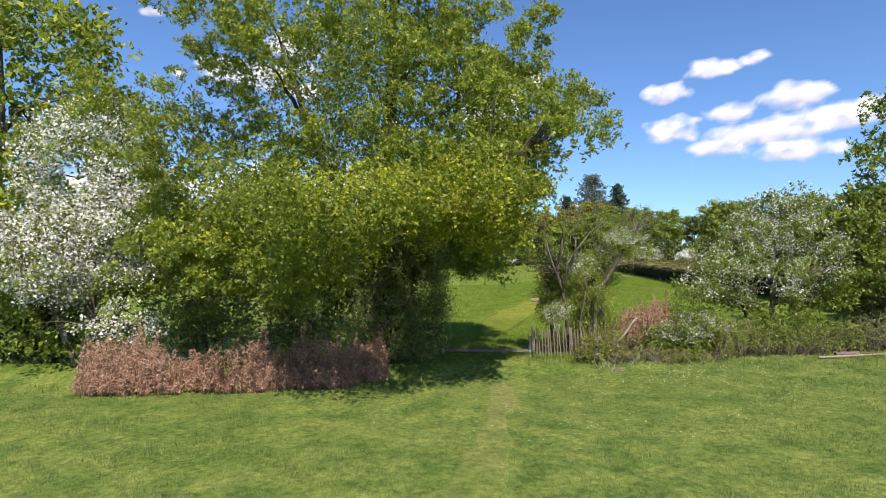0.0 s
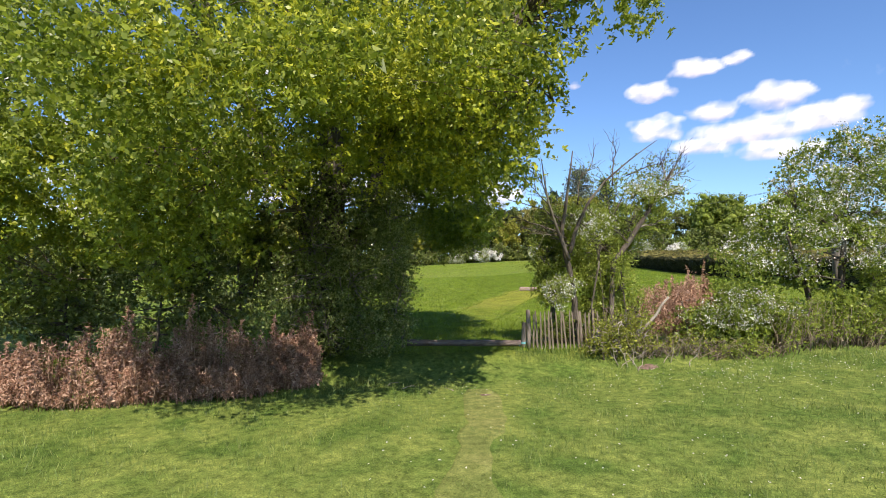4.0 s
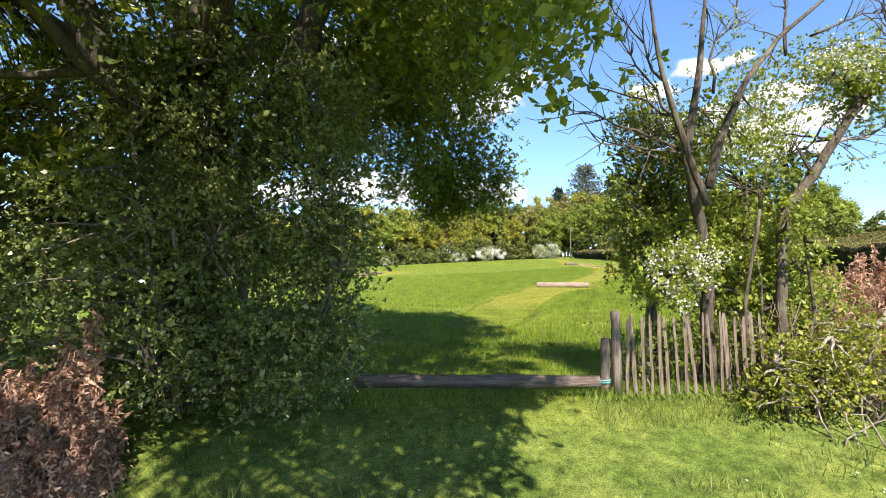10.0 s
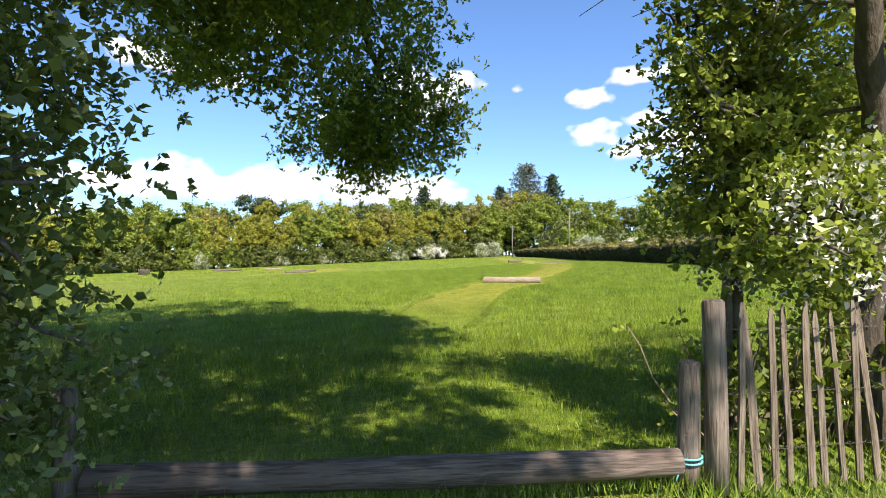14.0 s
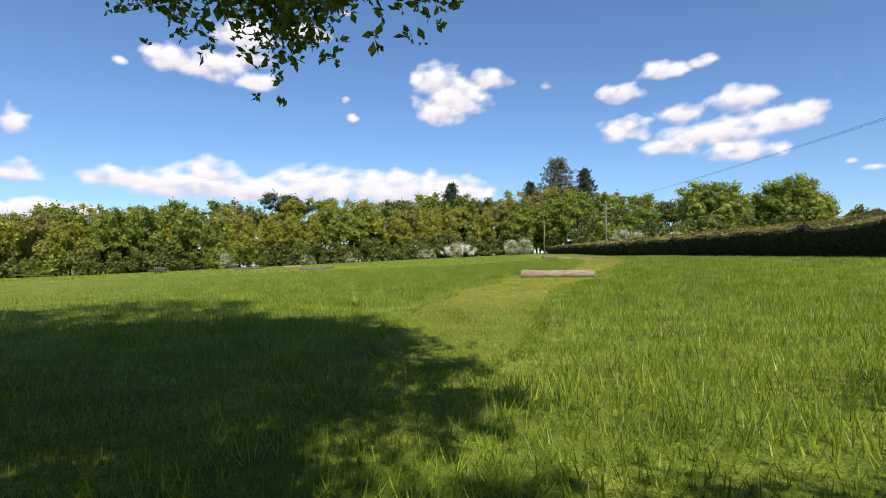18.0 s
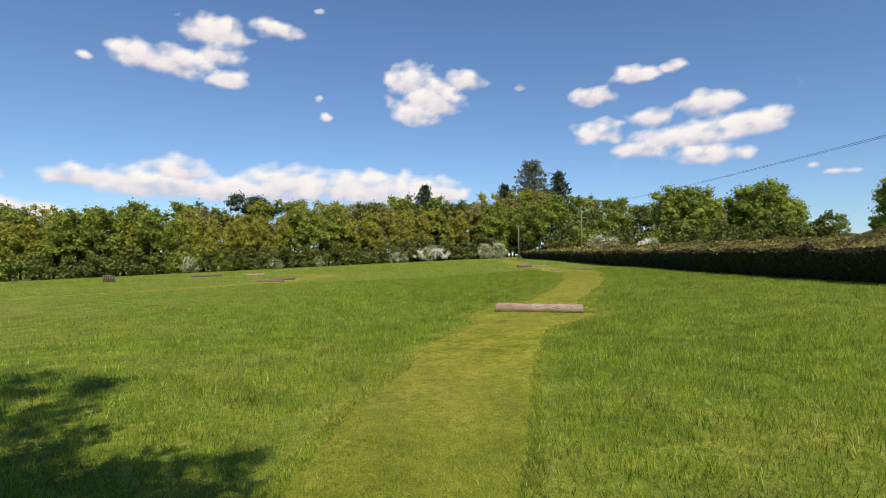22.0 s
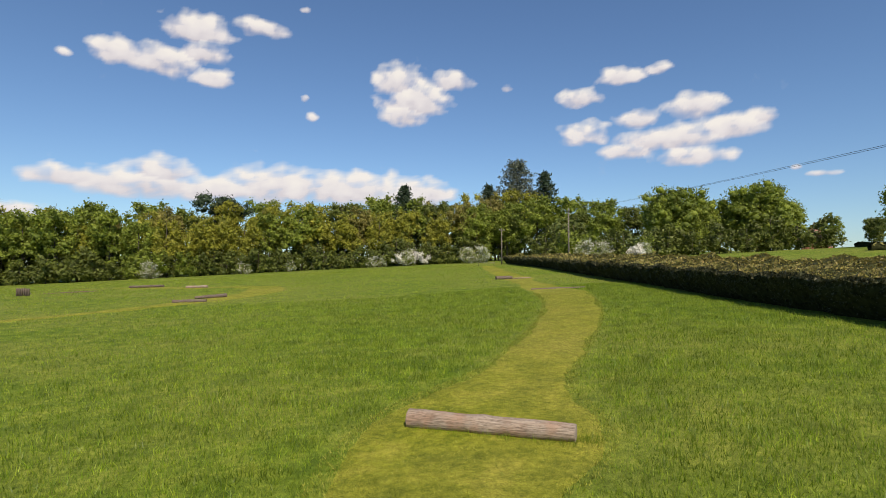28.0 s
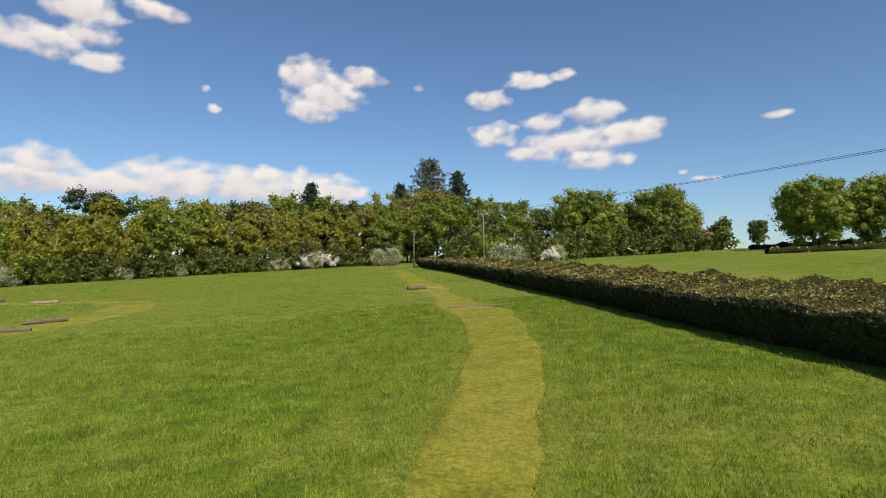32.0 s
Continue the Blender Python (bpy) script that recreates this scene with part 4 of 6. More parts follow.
# bramble and low growth in front of the fence
grow("bramble_bush", on_ground(2.15, -0.75, -0.05), "low yellow-green bramble in front of the paling fence", "bush",
     [[(0, 0, 0, 0.03), (0.1, 0, 0.5, 0.02), (0.2, 0, 0.9, 0.008)], [(-0.3, 0, 0, 0.03), (-0.4, 0, 0.4, 0.02), (-0.5, 0, 0.7, 0.008)]],
     [((0.0, 0.0, 0.55), (0.7, 0.5, 0.5)), ((0.5, 0.1, 0.8), (0.55, 0.45, 0.5)), ((-0.5, 0, 0.35), (0.45, 0.4, 0.3))],
     (M_BRAMBLE, 210, 8, 4, 0.09, 0.038, 0.40), twigs=170, twig_mat=M_DEADWOOD, seed=17, limb_count=16, limb_r=0.016, shell=0.2, gaps=(1.5, -0.3), floor=0.02, oval=True)
grow("hawthorn_bush", on_ground(5.3, -0.2, -0.05), "low hawthorn bush flecked with white blossom among dead stems", "bush",
     [[(0, 0, 0, 0.05), (0.1, 0, 0.7, 0.03), (0.2, 0, 1.5, 0.01)], [(0.9, 0, 0, 0.05), (1.0, 0, 0.8, 0.03), (1.2, 0, 1.4, 0.01)], [(-0.8, 0, 0, 0.04), (-0.9, 0, 0.6, 0.03), (-1.0, 0, 1.2, 0.01)]],
     [((0.0, 0, 0.9), (1.2, 0.8, 0.75)), ((1.1, 0.1, 0.9), (1.0, 0.8, 0.7)), ((-1.0, 0.2, 0.6), (0.9, 0.7, 0.55))],
     (M_HAW, 420, 8, 4, 0.17, 0.065, 0.38), (M_BLOSSOM, 0.24, 0.038, [((0.3, -0.5, 1.0), (1.7, 0.6, 0.5))]), twigs=240, bark=M_HAWBARK, twig_mat=M_DEADWOOD, seed=18, limb_count=20, limb_r=0.022, shell=0.25, floor=0.02)
grow("hawthorn_tree", on_ground(9.6, 0.5, -0.05), "bushy hawthorn with scattered white blossom in the hedgerow", "tree",
     [[(0, 0, 0, 0.12), (0.1, 0, 1.6, 0.10), (0.4, 0, 4.2, 0.03)], [(-0.6, 0, 0, 0.10), (-1.0, 0, 1.4, 0.07), (-1.6, 0, 3.0, 0.03)], [(0.6, 0, 0, 0.10), (1.2, 0, 1.6, 0.07), (2.0, 0, 3.8, 0.03)]],
     [((0.4, 0, 4.3), (1.9, 1.8, 1.9)), ((-1.4, 0, 2.8), (1.5, 1.5, 1.4)), ((1.9, 0, 3.4), (1.8, 1.6, 2.0)), ((0, 0, 1.4), (2.4, 1.4, 1.3)), ((-2.5, 0, 1.7), (1.3, 1.1, 1.2))],
     (M_HAW, 2300, 5, 5, 0.15, 0.072, 0.36), (M_BLOSSOM, 0.17, 0.05, [((0.2, -0.6, 4.2), (2.6, 2.2, 2.2)), ((-1.9, -0.6, 2.8), (1.9, 1.6, 1.2))]), twigs=220, bark=M_HAWBARK, seed=19, limb_count=22, limb_r=0.05, floor=0.1, lobes=(170, 0.42), shell=0.5, gaps=(0.7, -0.22))
grow("cherry_tree", on_ground(14.2, 0.2, -0.05), "slender dark-leaved young tree with rising shoots", "tree",
     [[(0, 0, 0, 0.16), (0.1, 0, 2.0, 0.12), (0.3, 0, 6.0, 0.06), (0.7, 0, 10.4, 0.015)], [(-0.4, 0, 0.6, 0.08), (-0.9, 0, 3.0, 0.05), (-1.4, 0, 5.4, 0.015)]],
     [((0.2, 0, 3.6), (2.4, 2.0, 2.8)), ((0.5, 0, 6.6), (1.6, 1.4, 1.9)), ((0.8, 0, 9.0), (0.9, 0.9, 1.7)), ((-1.3, 0, 4.6), (1.2, 1.2, 1.2)), ((0.5, 0, 1.5), (2.2, 1.5, 1.3))],
     (M_OAK_FAR, 560, 7, 4, 0.26, 0.15, 0.34), twigs=220, seed=20, limb_count=18, limb_r=0.05, floor=0.1)
grow("hawthorn_tree", on_ground(19.0, 0.8, -0.05), "overgrown hedgerow thicket in full leaf", "tree",
     [[(0, 0, 0, 0.14), (0.1, 0, 2.0, 0.11), (0.3, 0, 5.0, 0.05)]],
     [((0, 0, 3.2), (2.8, 2.0, 3.0)), ((2.6, 0, 2.6), (2.4, 1.8, 2.4)), ((-1.5, 0, 1.4), (2.2, 1.4, 1.3))],
     (M_HAW, 400, 6, 4, 0.36, 0.19, 0.36), twigs=80, bark=M_HAWBARK, seed=22, limb_count=10, limb_r=0.05, floor=0.1)


def brush(x, y, wide, tall, label, seed, leaf=M_BRAMBLE, leaves=150):
    """Tangled dead stems with a few leaves, along the foot of the hedgerow."""
    r = np.random.default_rng(seed)
    root = thing("hedgerow_brush", on_ground(x, y, -0.03), label, "brush", "hedgerow brush")
    lines = []
    for _ in range(int(150 * wide)):
        foot = np.array([r.uniform(-wide, wide), r.normal(0.1, 0.22), 0.0])
        top = foot + np.array([r.normal(0, 0.35), r.normal(-0.08, 0.18), tall * r.uniform(0.35, 1.1)])
        lines.append(bend(foot, top, r, 5, r.uniform(-0.05, 0.25), 0.12))
    mesh_part("stem_mass", *join([tube(q, np.linspace(0.011, 0.003, 5), 3) for q in lines]), M_BRUSH, root, kind="stuff")
    spots = np.concatenate([q[2:] for q in lines])
    low = lines[::3]
    mesh_part("dead_leaves", *slivers(np.concatenate([np.repeat(q[1:3], 6, 0) for q in low]) + r.standard_normal((12 * len(low), 3)) * 0.06, 0.05, r, 0.3, -0.2), M_BRUSH, root, smooth=False, kind="stuff")
    pick = spots[r.choice(len(spots), min(len(spots), int(leaves * wide)), replace=False)]
    mesh_part("foliage", *rosettes(np.repeat(pick, 3, 0) + r.standard_normal((3 * len(pick), 3)) * 0.06, 0.05, 4, r, 0.3, 0.34), leaf, root, smooth=False, kind="stuff")
    return root


brush(1.5, 0.45, 0.9, 0.8, "tangled brown stems and leaves behind the paling fence", 407, M_HAW, 420)
brush(2.75, 0.0, 0.7, 1.1, "pile of brown dead stems at the end of the fence", 408, M_HAW, 120)
brush(3.5, -0.75, 0.9, 0.6, "tangle of pale dead stems and bramble beside the fence", 401)
brush(5.4, -0.95, 1.2, 0.45, "brown brush of dead stems below the low hawthorn", 402, M_HAW, 170)
brush(7.9, -0.7, 1.4, 1.3, "leafy brown brush at the foot of the hedgerow", 403, M_HAW, 560)
brush(10.6, -0.7, 1.5, 1.1, "leafy brown brush at the foot of the hedgerow", 404, M_HAW, 460)
brush(13.6, -0.6, 1.6, 1.2, "dark leafy brush at the foot of the hedgerow", 405, M_HOLLY, 320)
brush(17.0, -0.4, 1.9, 1.3, "dark leafy brush at the foot of the hedgerow", 406, M_HOLLY, 320)


def bracken(place, label, blobs, n, seed, group="dead bracken"):
    """A mound of dead bracken: many dry stems with drooping frond leaflets."""
    r = np.random.default_rng(seed)
    root = thing("dead_bracken", place, label, "bracken", group)
    tips = in_blobs(blobs, n, r, 0.6, 0.12)
    tips[:, 2] += 0.5 * (tuft_mask(tips[:, 0] * 1.3, tips[:, 1] * 1.6, 2.4, seed) - 0.55) * (tips[:, 2] > 0.35)
    tips[:, 2] = np.maximum(tips[:, 2], 0.15)
    stems, leaflets = [], []
    for tip in tips:
        foot = np.array([tip[0] * 0.95 + r.normal(0, 0.07), tip[1] * 0.85 + r.normal(0, 0.07), 0.0])
        line = bend(foot, tip, r, 4, 0.12, 0.06)
        stems.append(tube(line, np.linspace(0.008, 0.003, 4), 3))
        fine = np.stack([np.interp(np.linspace(0.9, 3, 10), np.arange(4), line[:, i]) for i in range(3)], 1)
        leaflets.append(np.repeat(fine, 5, 0) + r.standard_normal((50, 3)) * (0.05, 0.05, 0.03))
    # tall feathery plumes: side fronds that shorten towards the tip
    for tip in tips[r.random(len(tips)) < 0.14]:
        foot = np.array([tip[0] + r.normal(0, 0.1), tip[1] + r.normal(0, 0.1), 0.0])
        top = np.array([tip[0] + r.normal(0, 0.08), tip[1] + r.normal(0, 0.08), max(tip[2], 0.55) * r.uniform(1.05, 1.35)])
        line = bend(foot, top, r, 5, 0.03, 0.04)
        stems.append(tube(line, np.linspace(0.009, 0.003, 5), 3))
        for u in np.linspace(0.35, 1.0, 20):
            a = np.array([np.interp(u * 4, np.arange(5), line[:, i]) for i in range(3)])
            out = np.array([r.normal(), r.normal(), 0.35])
            reach = 0.17 * (1.08 - u) + 0.015
            w = np.linspace(0.1, 1, 7)[:, None]
            leaflets.append(np.repeat(a + unit(out) * reach * w - np.array([0, 0, 0.25]) * reach * w ** 2, 2, 0) + r.standard_normal((14, 3)) * 0.009)
    mesh_part("stem_mass", *join(stems), M_BRACKEN, root, kind="stuff")
    v, f = slivers(np.concatenate(leaflets), 0.052, r, 0.24, -0.25)
    mesh_part("frond_mass", v, f, M_BRACKEN, root, smooth=False, kind="stuff")
    return root


bracken(on_ground(-12.4, -2.2, -0.03), "rounded mound of dry reddish-brown bracken", [((0.3, 0, 0.5), (1.7, 0.9, 0.85)), ((-0.4, 0, 0.7), (1.3, 0.9, 1.0))], 620, 31)
bracken(on_ground(-9.4, -2.2, -0.03), "shaded brown bracken below the oak", [((0, 0, 0.5), (1.7, 0.9, 0.85)), ((0.6, 0, 0.8), (0.6, 0.5, 0.7))], 520, 32)
bracken(on_ground(-7.3, -1.9, -0.03), "upright brown bracken stems below the oak", [((0, 0, 0.5), (1.5, 0.75, 0.85)), ((-0.5, 0, 0.8), (0.6, 0.5, 0.65)), ((0.8, 0.1, 0.7), (0.5, 0.5, 0.6))], 600, 33)
bracken(on_ground(-5.75, -1.25, -0.03), "sunlit tuft of rust-brown bracken beside the evergreen bush", [((0.05, 0, 0.45), (0.65, 0.5, 0.6)), ((-0.35, 0, 0.85), (0.2, 0.2, 0.5)), ((0.28, 0, 0.8), (0.24, 0.2, 0.42)), ((-0.05, -0.2, 0.7), (0.2, 0.2, 0.4))], 560, 34)
bracken(on_ground(4.6, 0.7, 0.2), "rust-brown dead gorse behind the low hawthorn", [((0, 0, 0.7), (1.3, 0.7, 0.75)), ((0.6, 0, 1.0), (0.7, 0.5, 0.55))], 560, 35)


# ---- gap, fence and logs ----
def log_thing(name, a, b, r0, r1, label, material, group="", seed=1, sides=14, category="log", sag=0.0):
    """A trunk section lying between two points, with sawn ends."""
    r = np.random.default_rng(seed)
    a, b = np.array(a, float), np.array(b, float)
    root = thing(name, tuple(a), label, category, group)
    length = np.linalg.norm(b - a)
    turn = math.atan2(b[1] - a[1], b[0] - a[0])
    pitch = math.atan2(b[2] - a[2], math.hypot(b[0] - a[0], b[1] - a[1]))
    root.matrix_world = Matrix.Translation(a) @ Euler((0, -pitch, turn)).to_matrix().to_4x4()
    n = 18
    s = np.linspace(0, 1, n)
    rad = r0 + (r1 - r0) * s + 0.05 * r0 * np.sin(s * 9 + seed) + 0.16 * r0 * np.exp(-((s - 0.47) / 0.05) ** 2) * (seed % 2)
    ang = np.linspace(0, 2 * np.pi, sides, endpoint=False)
    lump = 1 + 0.035 * r.standard_normal(sides)[None] + 0.018 * r.standard_normal((n, sides))
    y = np.cos(ang)[None] * rad[:, None] * lump + 0.04 * np.sin(s * 5 + seed)[:, None] * r0
    z = np.sin(ang)[None] * rad[:, None] * lump + sag * np.sin(np.pi * s)[:, None]
    v = np.stack([np.repeat(s[:, None] * length, sides, 1), y, z], -1).reshape(-1, 3)
    i, j = np.meshgrid(np.arange(n - 1), np.arange(sides), indexing="ij")
    k = (j + 1) % sides
    mesh_part("bole", v, np.stack([i * sides + j, i * sides + k, (i + 1) * sides + k, (i + 1) * sides + j], -1).reshape(-1, 4), material, root)
    for e, row in ((-1, v[:sides]), (1, v[-sides:])):
        bm = bmesh.new()
        ring = [bm.verts.new(tuple(p)) for p in row]
        inner = [bm.verts.new(tuple(np.mean(row, 0) + (p - np.mean(row, 0)) * 0.9 + np.array([0.012 * e, 0, 0]))) for p in row]
        for q in range(sides):
            bm.faces.new((ring[q], ring[(q + 1) % sides], inner[(q + 1) % sides], inner[q]))
        bm.faces.new(inner)
        part("sawn_end", bm, M_LOGEND if material is M_LOG else material, root)
    return root


def round_post(name, x, y, tall, r, label, lean=(0, 0), seed=1, material=M_POST, category="post", group=""):
    q = np.random.default_rng(seed)
    root = thing(name, on_ground(x, y, -0.02), label, category, group)
    z = np.array([0, 0.2, 0.5, 0.8, 0.97, 1.0]) * tall
    p = np.stack([lean[0] * z / tall, lean[1] * z / tall, z], 1)
    v, f = tube(p, np.array([1.03, 1.0, 0.97, 0.98, 0.96, 0.80]) * r, 12, 0.03, q)
    mesh_part("shaft", v, f, material, root)
    return root


log_thing("bar_log", (-3.02, 0.33, 0.095), (-0.11, -0.03, 0.085), 0.083, 0.078, "weathered grey-brown log lying across the gap as a low jump", M_BAR, seed=2, category="log")
round_post("gate_post", -0.02, 0.0, 0.66, 0.060, "short round wooden post with a sawn top beside the bar", (0.02, 0), 41)
round_post("gate_post", -3.12, 0.36, 0.62, 0.055, "short grey post half hidden by the evergreen bush", (-0.02, 0), 42)
twine = thing("twine", on_ground(-0.02, -0.01, 0.09), "knotted blue-green twine tied round the post", "twine")
aa = np.linspace(0, 4 * np.pi, 30)
mesh_part("coil", *tube(np.stack([np.cos(aa) * 0.066, np.sin(aa) * 0.066, 0.012 * aa / 3], 1), 0.006, 5), M_ROPE, twine)
mesh_part("loose_end", *tube([(-0.06, -0.03, 0.03), (-0.10, -0.06, 0.0), (-0.13, -0.07, -0.05)], 0.005, 5), M_ROPE, twine)

fence = thing("paling_fence", on_ground(0.1, -0.08, -0.02), "split chestnut paling fence, grey and weathered, wired to a post", "fence")
rng = np.random.default_rng(51)
v, f = tube([(0, 0, 0), (0.0, 0, 0.4), (-0.01, 0.0, 0.85), (-0.015, 0, 1.0), (-0.015, 0, 1.015)], [0.062, 0.058, 0.058, 0.056, 0.046], 12, 0.03, rng)
mesh_part("post", v, f, M_POST, fence)


def pale_mesh(seed):
    """A cleft pale: a thin uneven wedge of wood with a pointed top."""
    q = np.random.default_rng(seed)
    z = np.array([0, 0.25, 0.5, 0.75, 0.93, 1.0])
    w = np.array([1, 1, 0.97, 0.95, 0.9, 0.42]) * 0.021
    d = np.array([1, 1, 1, 0.95, 0.9, 0.4]) * 0.014
    cx = np.cumsum(q.standard_normal(6)) * 0.004
    v = np.array([(cx[i] + sx * w[i], sy * d[i], z[i]) for i in range(6) for sx, sy in ((-1, -0.6), (0.2, -1), (1, -0.4), (0.7, 1), (-0.7, 0.8))])
    f = [(i * 5 + j, i * 5 + (j + 1) % 5, (i + 1) * 5 + (j + 1) % 5, (i + 1) * 5 + j) for i in range(5) for j in range(5)]
    bm = bmesh.new()
    vs = [bm.verts.new(tuple(p)) for p in v]
    for q4 in f:
        bm.faces.new([vs[i] for i in q4])
    bm.faces.new(vs[-5:])
    me = bpy.data.meshes.new("pale")
    bm.to_mesh(me)
    bm.free()
    me.materials.append(M_PALE)
    return me


pales = [pale_mesh(60 + i) for i in range(5)]
px = 0.12
for i in range(17):
    ob = new("pale", pales[i % 5])
    ob.parent = fence
    ob.matrix_local = pose(px, -0.03 - 0.05 * i / 14 + rng.normal(0, 0.012), 0.0, rng.normal(0, 1.5), rng.normal(-2.6, 1.1) if i else 1, rng.uniform(-25, 25)) @ Matrix.Diagonal((rng.uniform(0.85, 1.15) * (1.25 if i > 10 else 1), 1, rng.uniform(0.96, 1.03) * (0.98 if i else 0.94), 1))
    px += rng.uniform(0.095, 0.135)
for z in (0.22, 0.52, 0.86):
    for s in (-1, 1):
        t = np.linspace(0, 1.75, 60)
        mesh_part("wire", *tube(np.stack([t, -0.045 - 0.05 * t / 1.75 + 0.016 * np.sin(t * 52) * s, z + 0.006 * np.cos(t * 52) * s], 1), 0.0012, 4), M_WIRE, fence)

# fallen wood on the bank
log_thing("fallen_branch", on_ground(9.9, -1.5, 0.06), on_ground(12.2, -1.7, 0.07), 0.045, 0.03, "pale fallen branch lying in the grass below the hedgerow", M_LOG, seed=4, sides=9, category="branch")
log_thing("fallen_branch", on_ground(10.8, -1.2, 0.10), on_ground(11.6, -1.3, 0.10), 0.09, 0.08, "short rotting log in the grass below the hedgerow", M_BAR, seed=5, sides=10, category="branch")
rng = np.random.default_rng(71)
for i in range(26):
    x, y = rng.uniform(2.0, 4.6), rng.uniform(-1.5, -0.5)
    a = rng.uniform(0, 6.28)
    b = np.array([x + 0.5 * math.cos(a), y + 0.3 * math.sin(a), 0])
    st = thing("dead_stick", on_ground(x, y, 0.01), "bare pale dead stick leaning in the brambles", "stick", "dead sticks")
    end = np.array([b[0] - x, b[1] - y, rng.uniform(0.05, 0.75)])
    mesh_part("stem", *tube(bend((0, 0, 0), end, rng, 7, 0.05, 0.12), np.linspace(0.013, 0.004, 7), 5), M_DEADWOOD, st)
for x, y, a in [(-1.35, -1.35, 0.4), (-2.2, -2.3, 2.0), (-3.3, -2.0, 0.3), (-3.6, -1.7, 0.7)]:
    st = thing("dead_stick", on_ground(x, y, 0.015), "small fallen twig on shaded turf", "stick", "dead sticks")
    mesh_part("stem", *tube(bend((0, 0, 0), (0.35 * math.cos(a), 0.35 * math.sin(a), 0.02), rng, 6, 0.06, 0.1), np.linspace(0.010, 0.004, 6), 5), M_DEADWOOD, st)


def soil_patch(x, y, rx, ry, label, rise, seed):
    q = np.random.default_rng(seed)
    ang = np.linspace(0, 2 * np.pi, 20, endpoint=False)
    vs = [(0, 0, rise)]
    for rr, zz in ((0.35, 0.9), (0.7, 0.6), (1.0, 0.0)):
        for a in ang:
            k = rr * (1 + 0.16 * q.standard_normal())
            vs.append((k * rx * math.cos(a), k * ry * math.sin(a), zz * rise * (1 + 0.3 * q.standard_normal())))
    v = np.array(vs)
    v[:, 2] += height(v[:, 0] + x, v[:, 1] + y) - float(height(x, y))
    bm = bmesh.new()
    bv = [bm.verts.new(tuple(p)) for p in v]
    for j in range(20):
        k = (j + 1) % 20
        bm.faces.new((bv[0], bv[1 + j], bv[1 + k]))
        for r in range(2):
            o = 1 + 20 * r
            bm.faces.new((bv[o + j], bv[o + 20 + j], bv[o + 20 + k], bv[o + k]))
    ob = part("soil_patch", bm, M_SOIL, None, smooth=True)
    ob.location = on_ground(x, y, 0.012)
    return tagged(ob, label, "soil", kind="structure")


soil_patch(2.75, -1.25, 0.30, 0.17, "reddish scrape of bare earth at the foot of the bank", 0.03, 81)
soil_patch(-1.6, -2.7, 0.13, 0.07, "worn patch of bare earth on the path", 0.01, 82)
soil_patch(-25.2, 98, 3.4, 2.2, "bare reddish scraped ground beside the stakes", 0.05, 84)

# jumps in the field
log_thing("jump_log", on_ground(6.85, 25.15, 0.15), on_ground(9.35, 23.45, 0.15), 0.185, 0.165, "large barkless log jump with a knot, bleached grey on pinkish wood", M_LOG, "log jumps", seed=1, category="log")
log_thing("jump_log", on_ground(-5.4, 63.0, 0.12), on_ground(-2.8, 62.5, 0.12), 0.15, 0.12, "rough brown log jump in the field", M_BAR, "log jumps", seed=3)
log_thing("jump_log", on_ground(-4.5, 67.2, 0.12), on_ground(-1.95, 67.9, 0.2), 0.12, 0.17, "long dark log jump with a raised end", M_BAR, "log jumps", seed=5)
log_thing("jump_log", on_ground(-10.1, 92.3, 0.16), on_ground(-7.4, 91.7, 0.16), 0.19, 0.17, "pale bleached log jump with a split end", M_LOG, "log jumps", seed=6)
log_thing("jump_log", on_ground(-20.2, 104.5, 0.16), on_ground(-15.0, 101.7, 0.2), 0.20, 0.19, "low log jump patched with bark", M_BAR, "log jumps", seed=7)
log_thing("jump_log", on_ground(26.5, 74.6, 0.2), on_ground(28.55, 74.8, 0.2), 0.22, 0.20, "short stout log jump on the mown track", M_BAR, "log jumps", seed=8)
log_thing("jump_log", on_ground(28.6, 74.8, 0.08), on_ground(30.7, 74.3, 0.08), 0.07, 0.07, "thin rail lying on the mown track", M_LOG, "log jumps", seed=9)
log_thing("jump_log", on_ground(21.7, 53.5, 0.06), on_ground(25.8, 52.8, 0.06), 0.075, 0.07, "thin weathered rail lying across the mown track", M_BAR, "log jumps", seed=10)


def rail_jump(x, y, turn, wide, label):
    root = thing("rail_jump", on_ground(x, y, -0.05), label, "jump", "rail jumps", turn=turn)
    r = np.random.default_rng(int(abs(x) * 7))
    for s in (-0.5, 0.5):
        mesh_part("post", *tube([(s * wide, 0, 0), (s * wide, 0, 0.9), (s * wide, 0, 1.0)], [0.07, 0.065, 0.05], 9, 0.03, r), M_POLE, root)
    mesh_part("rail", *tube([(-0.55 * wide, -0.06, 0.8), (0, -0.06, 0.72), (0.55 * wide, -0.06, 0.78)], 0.06, 9, 0.03, r), M_POLE, root)


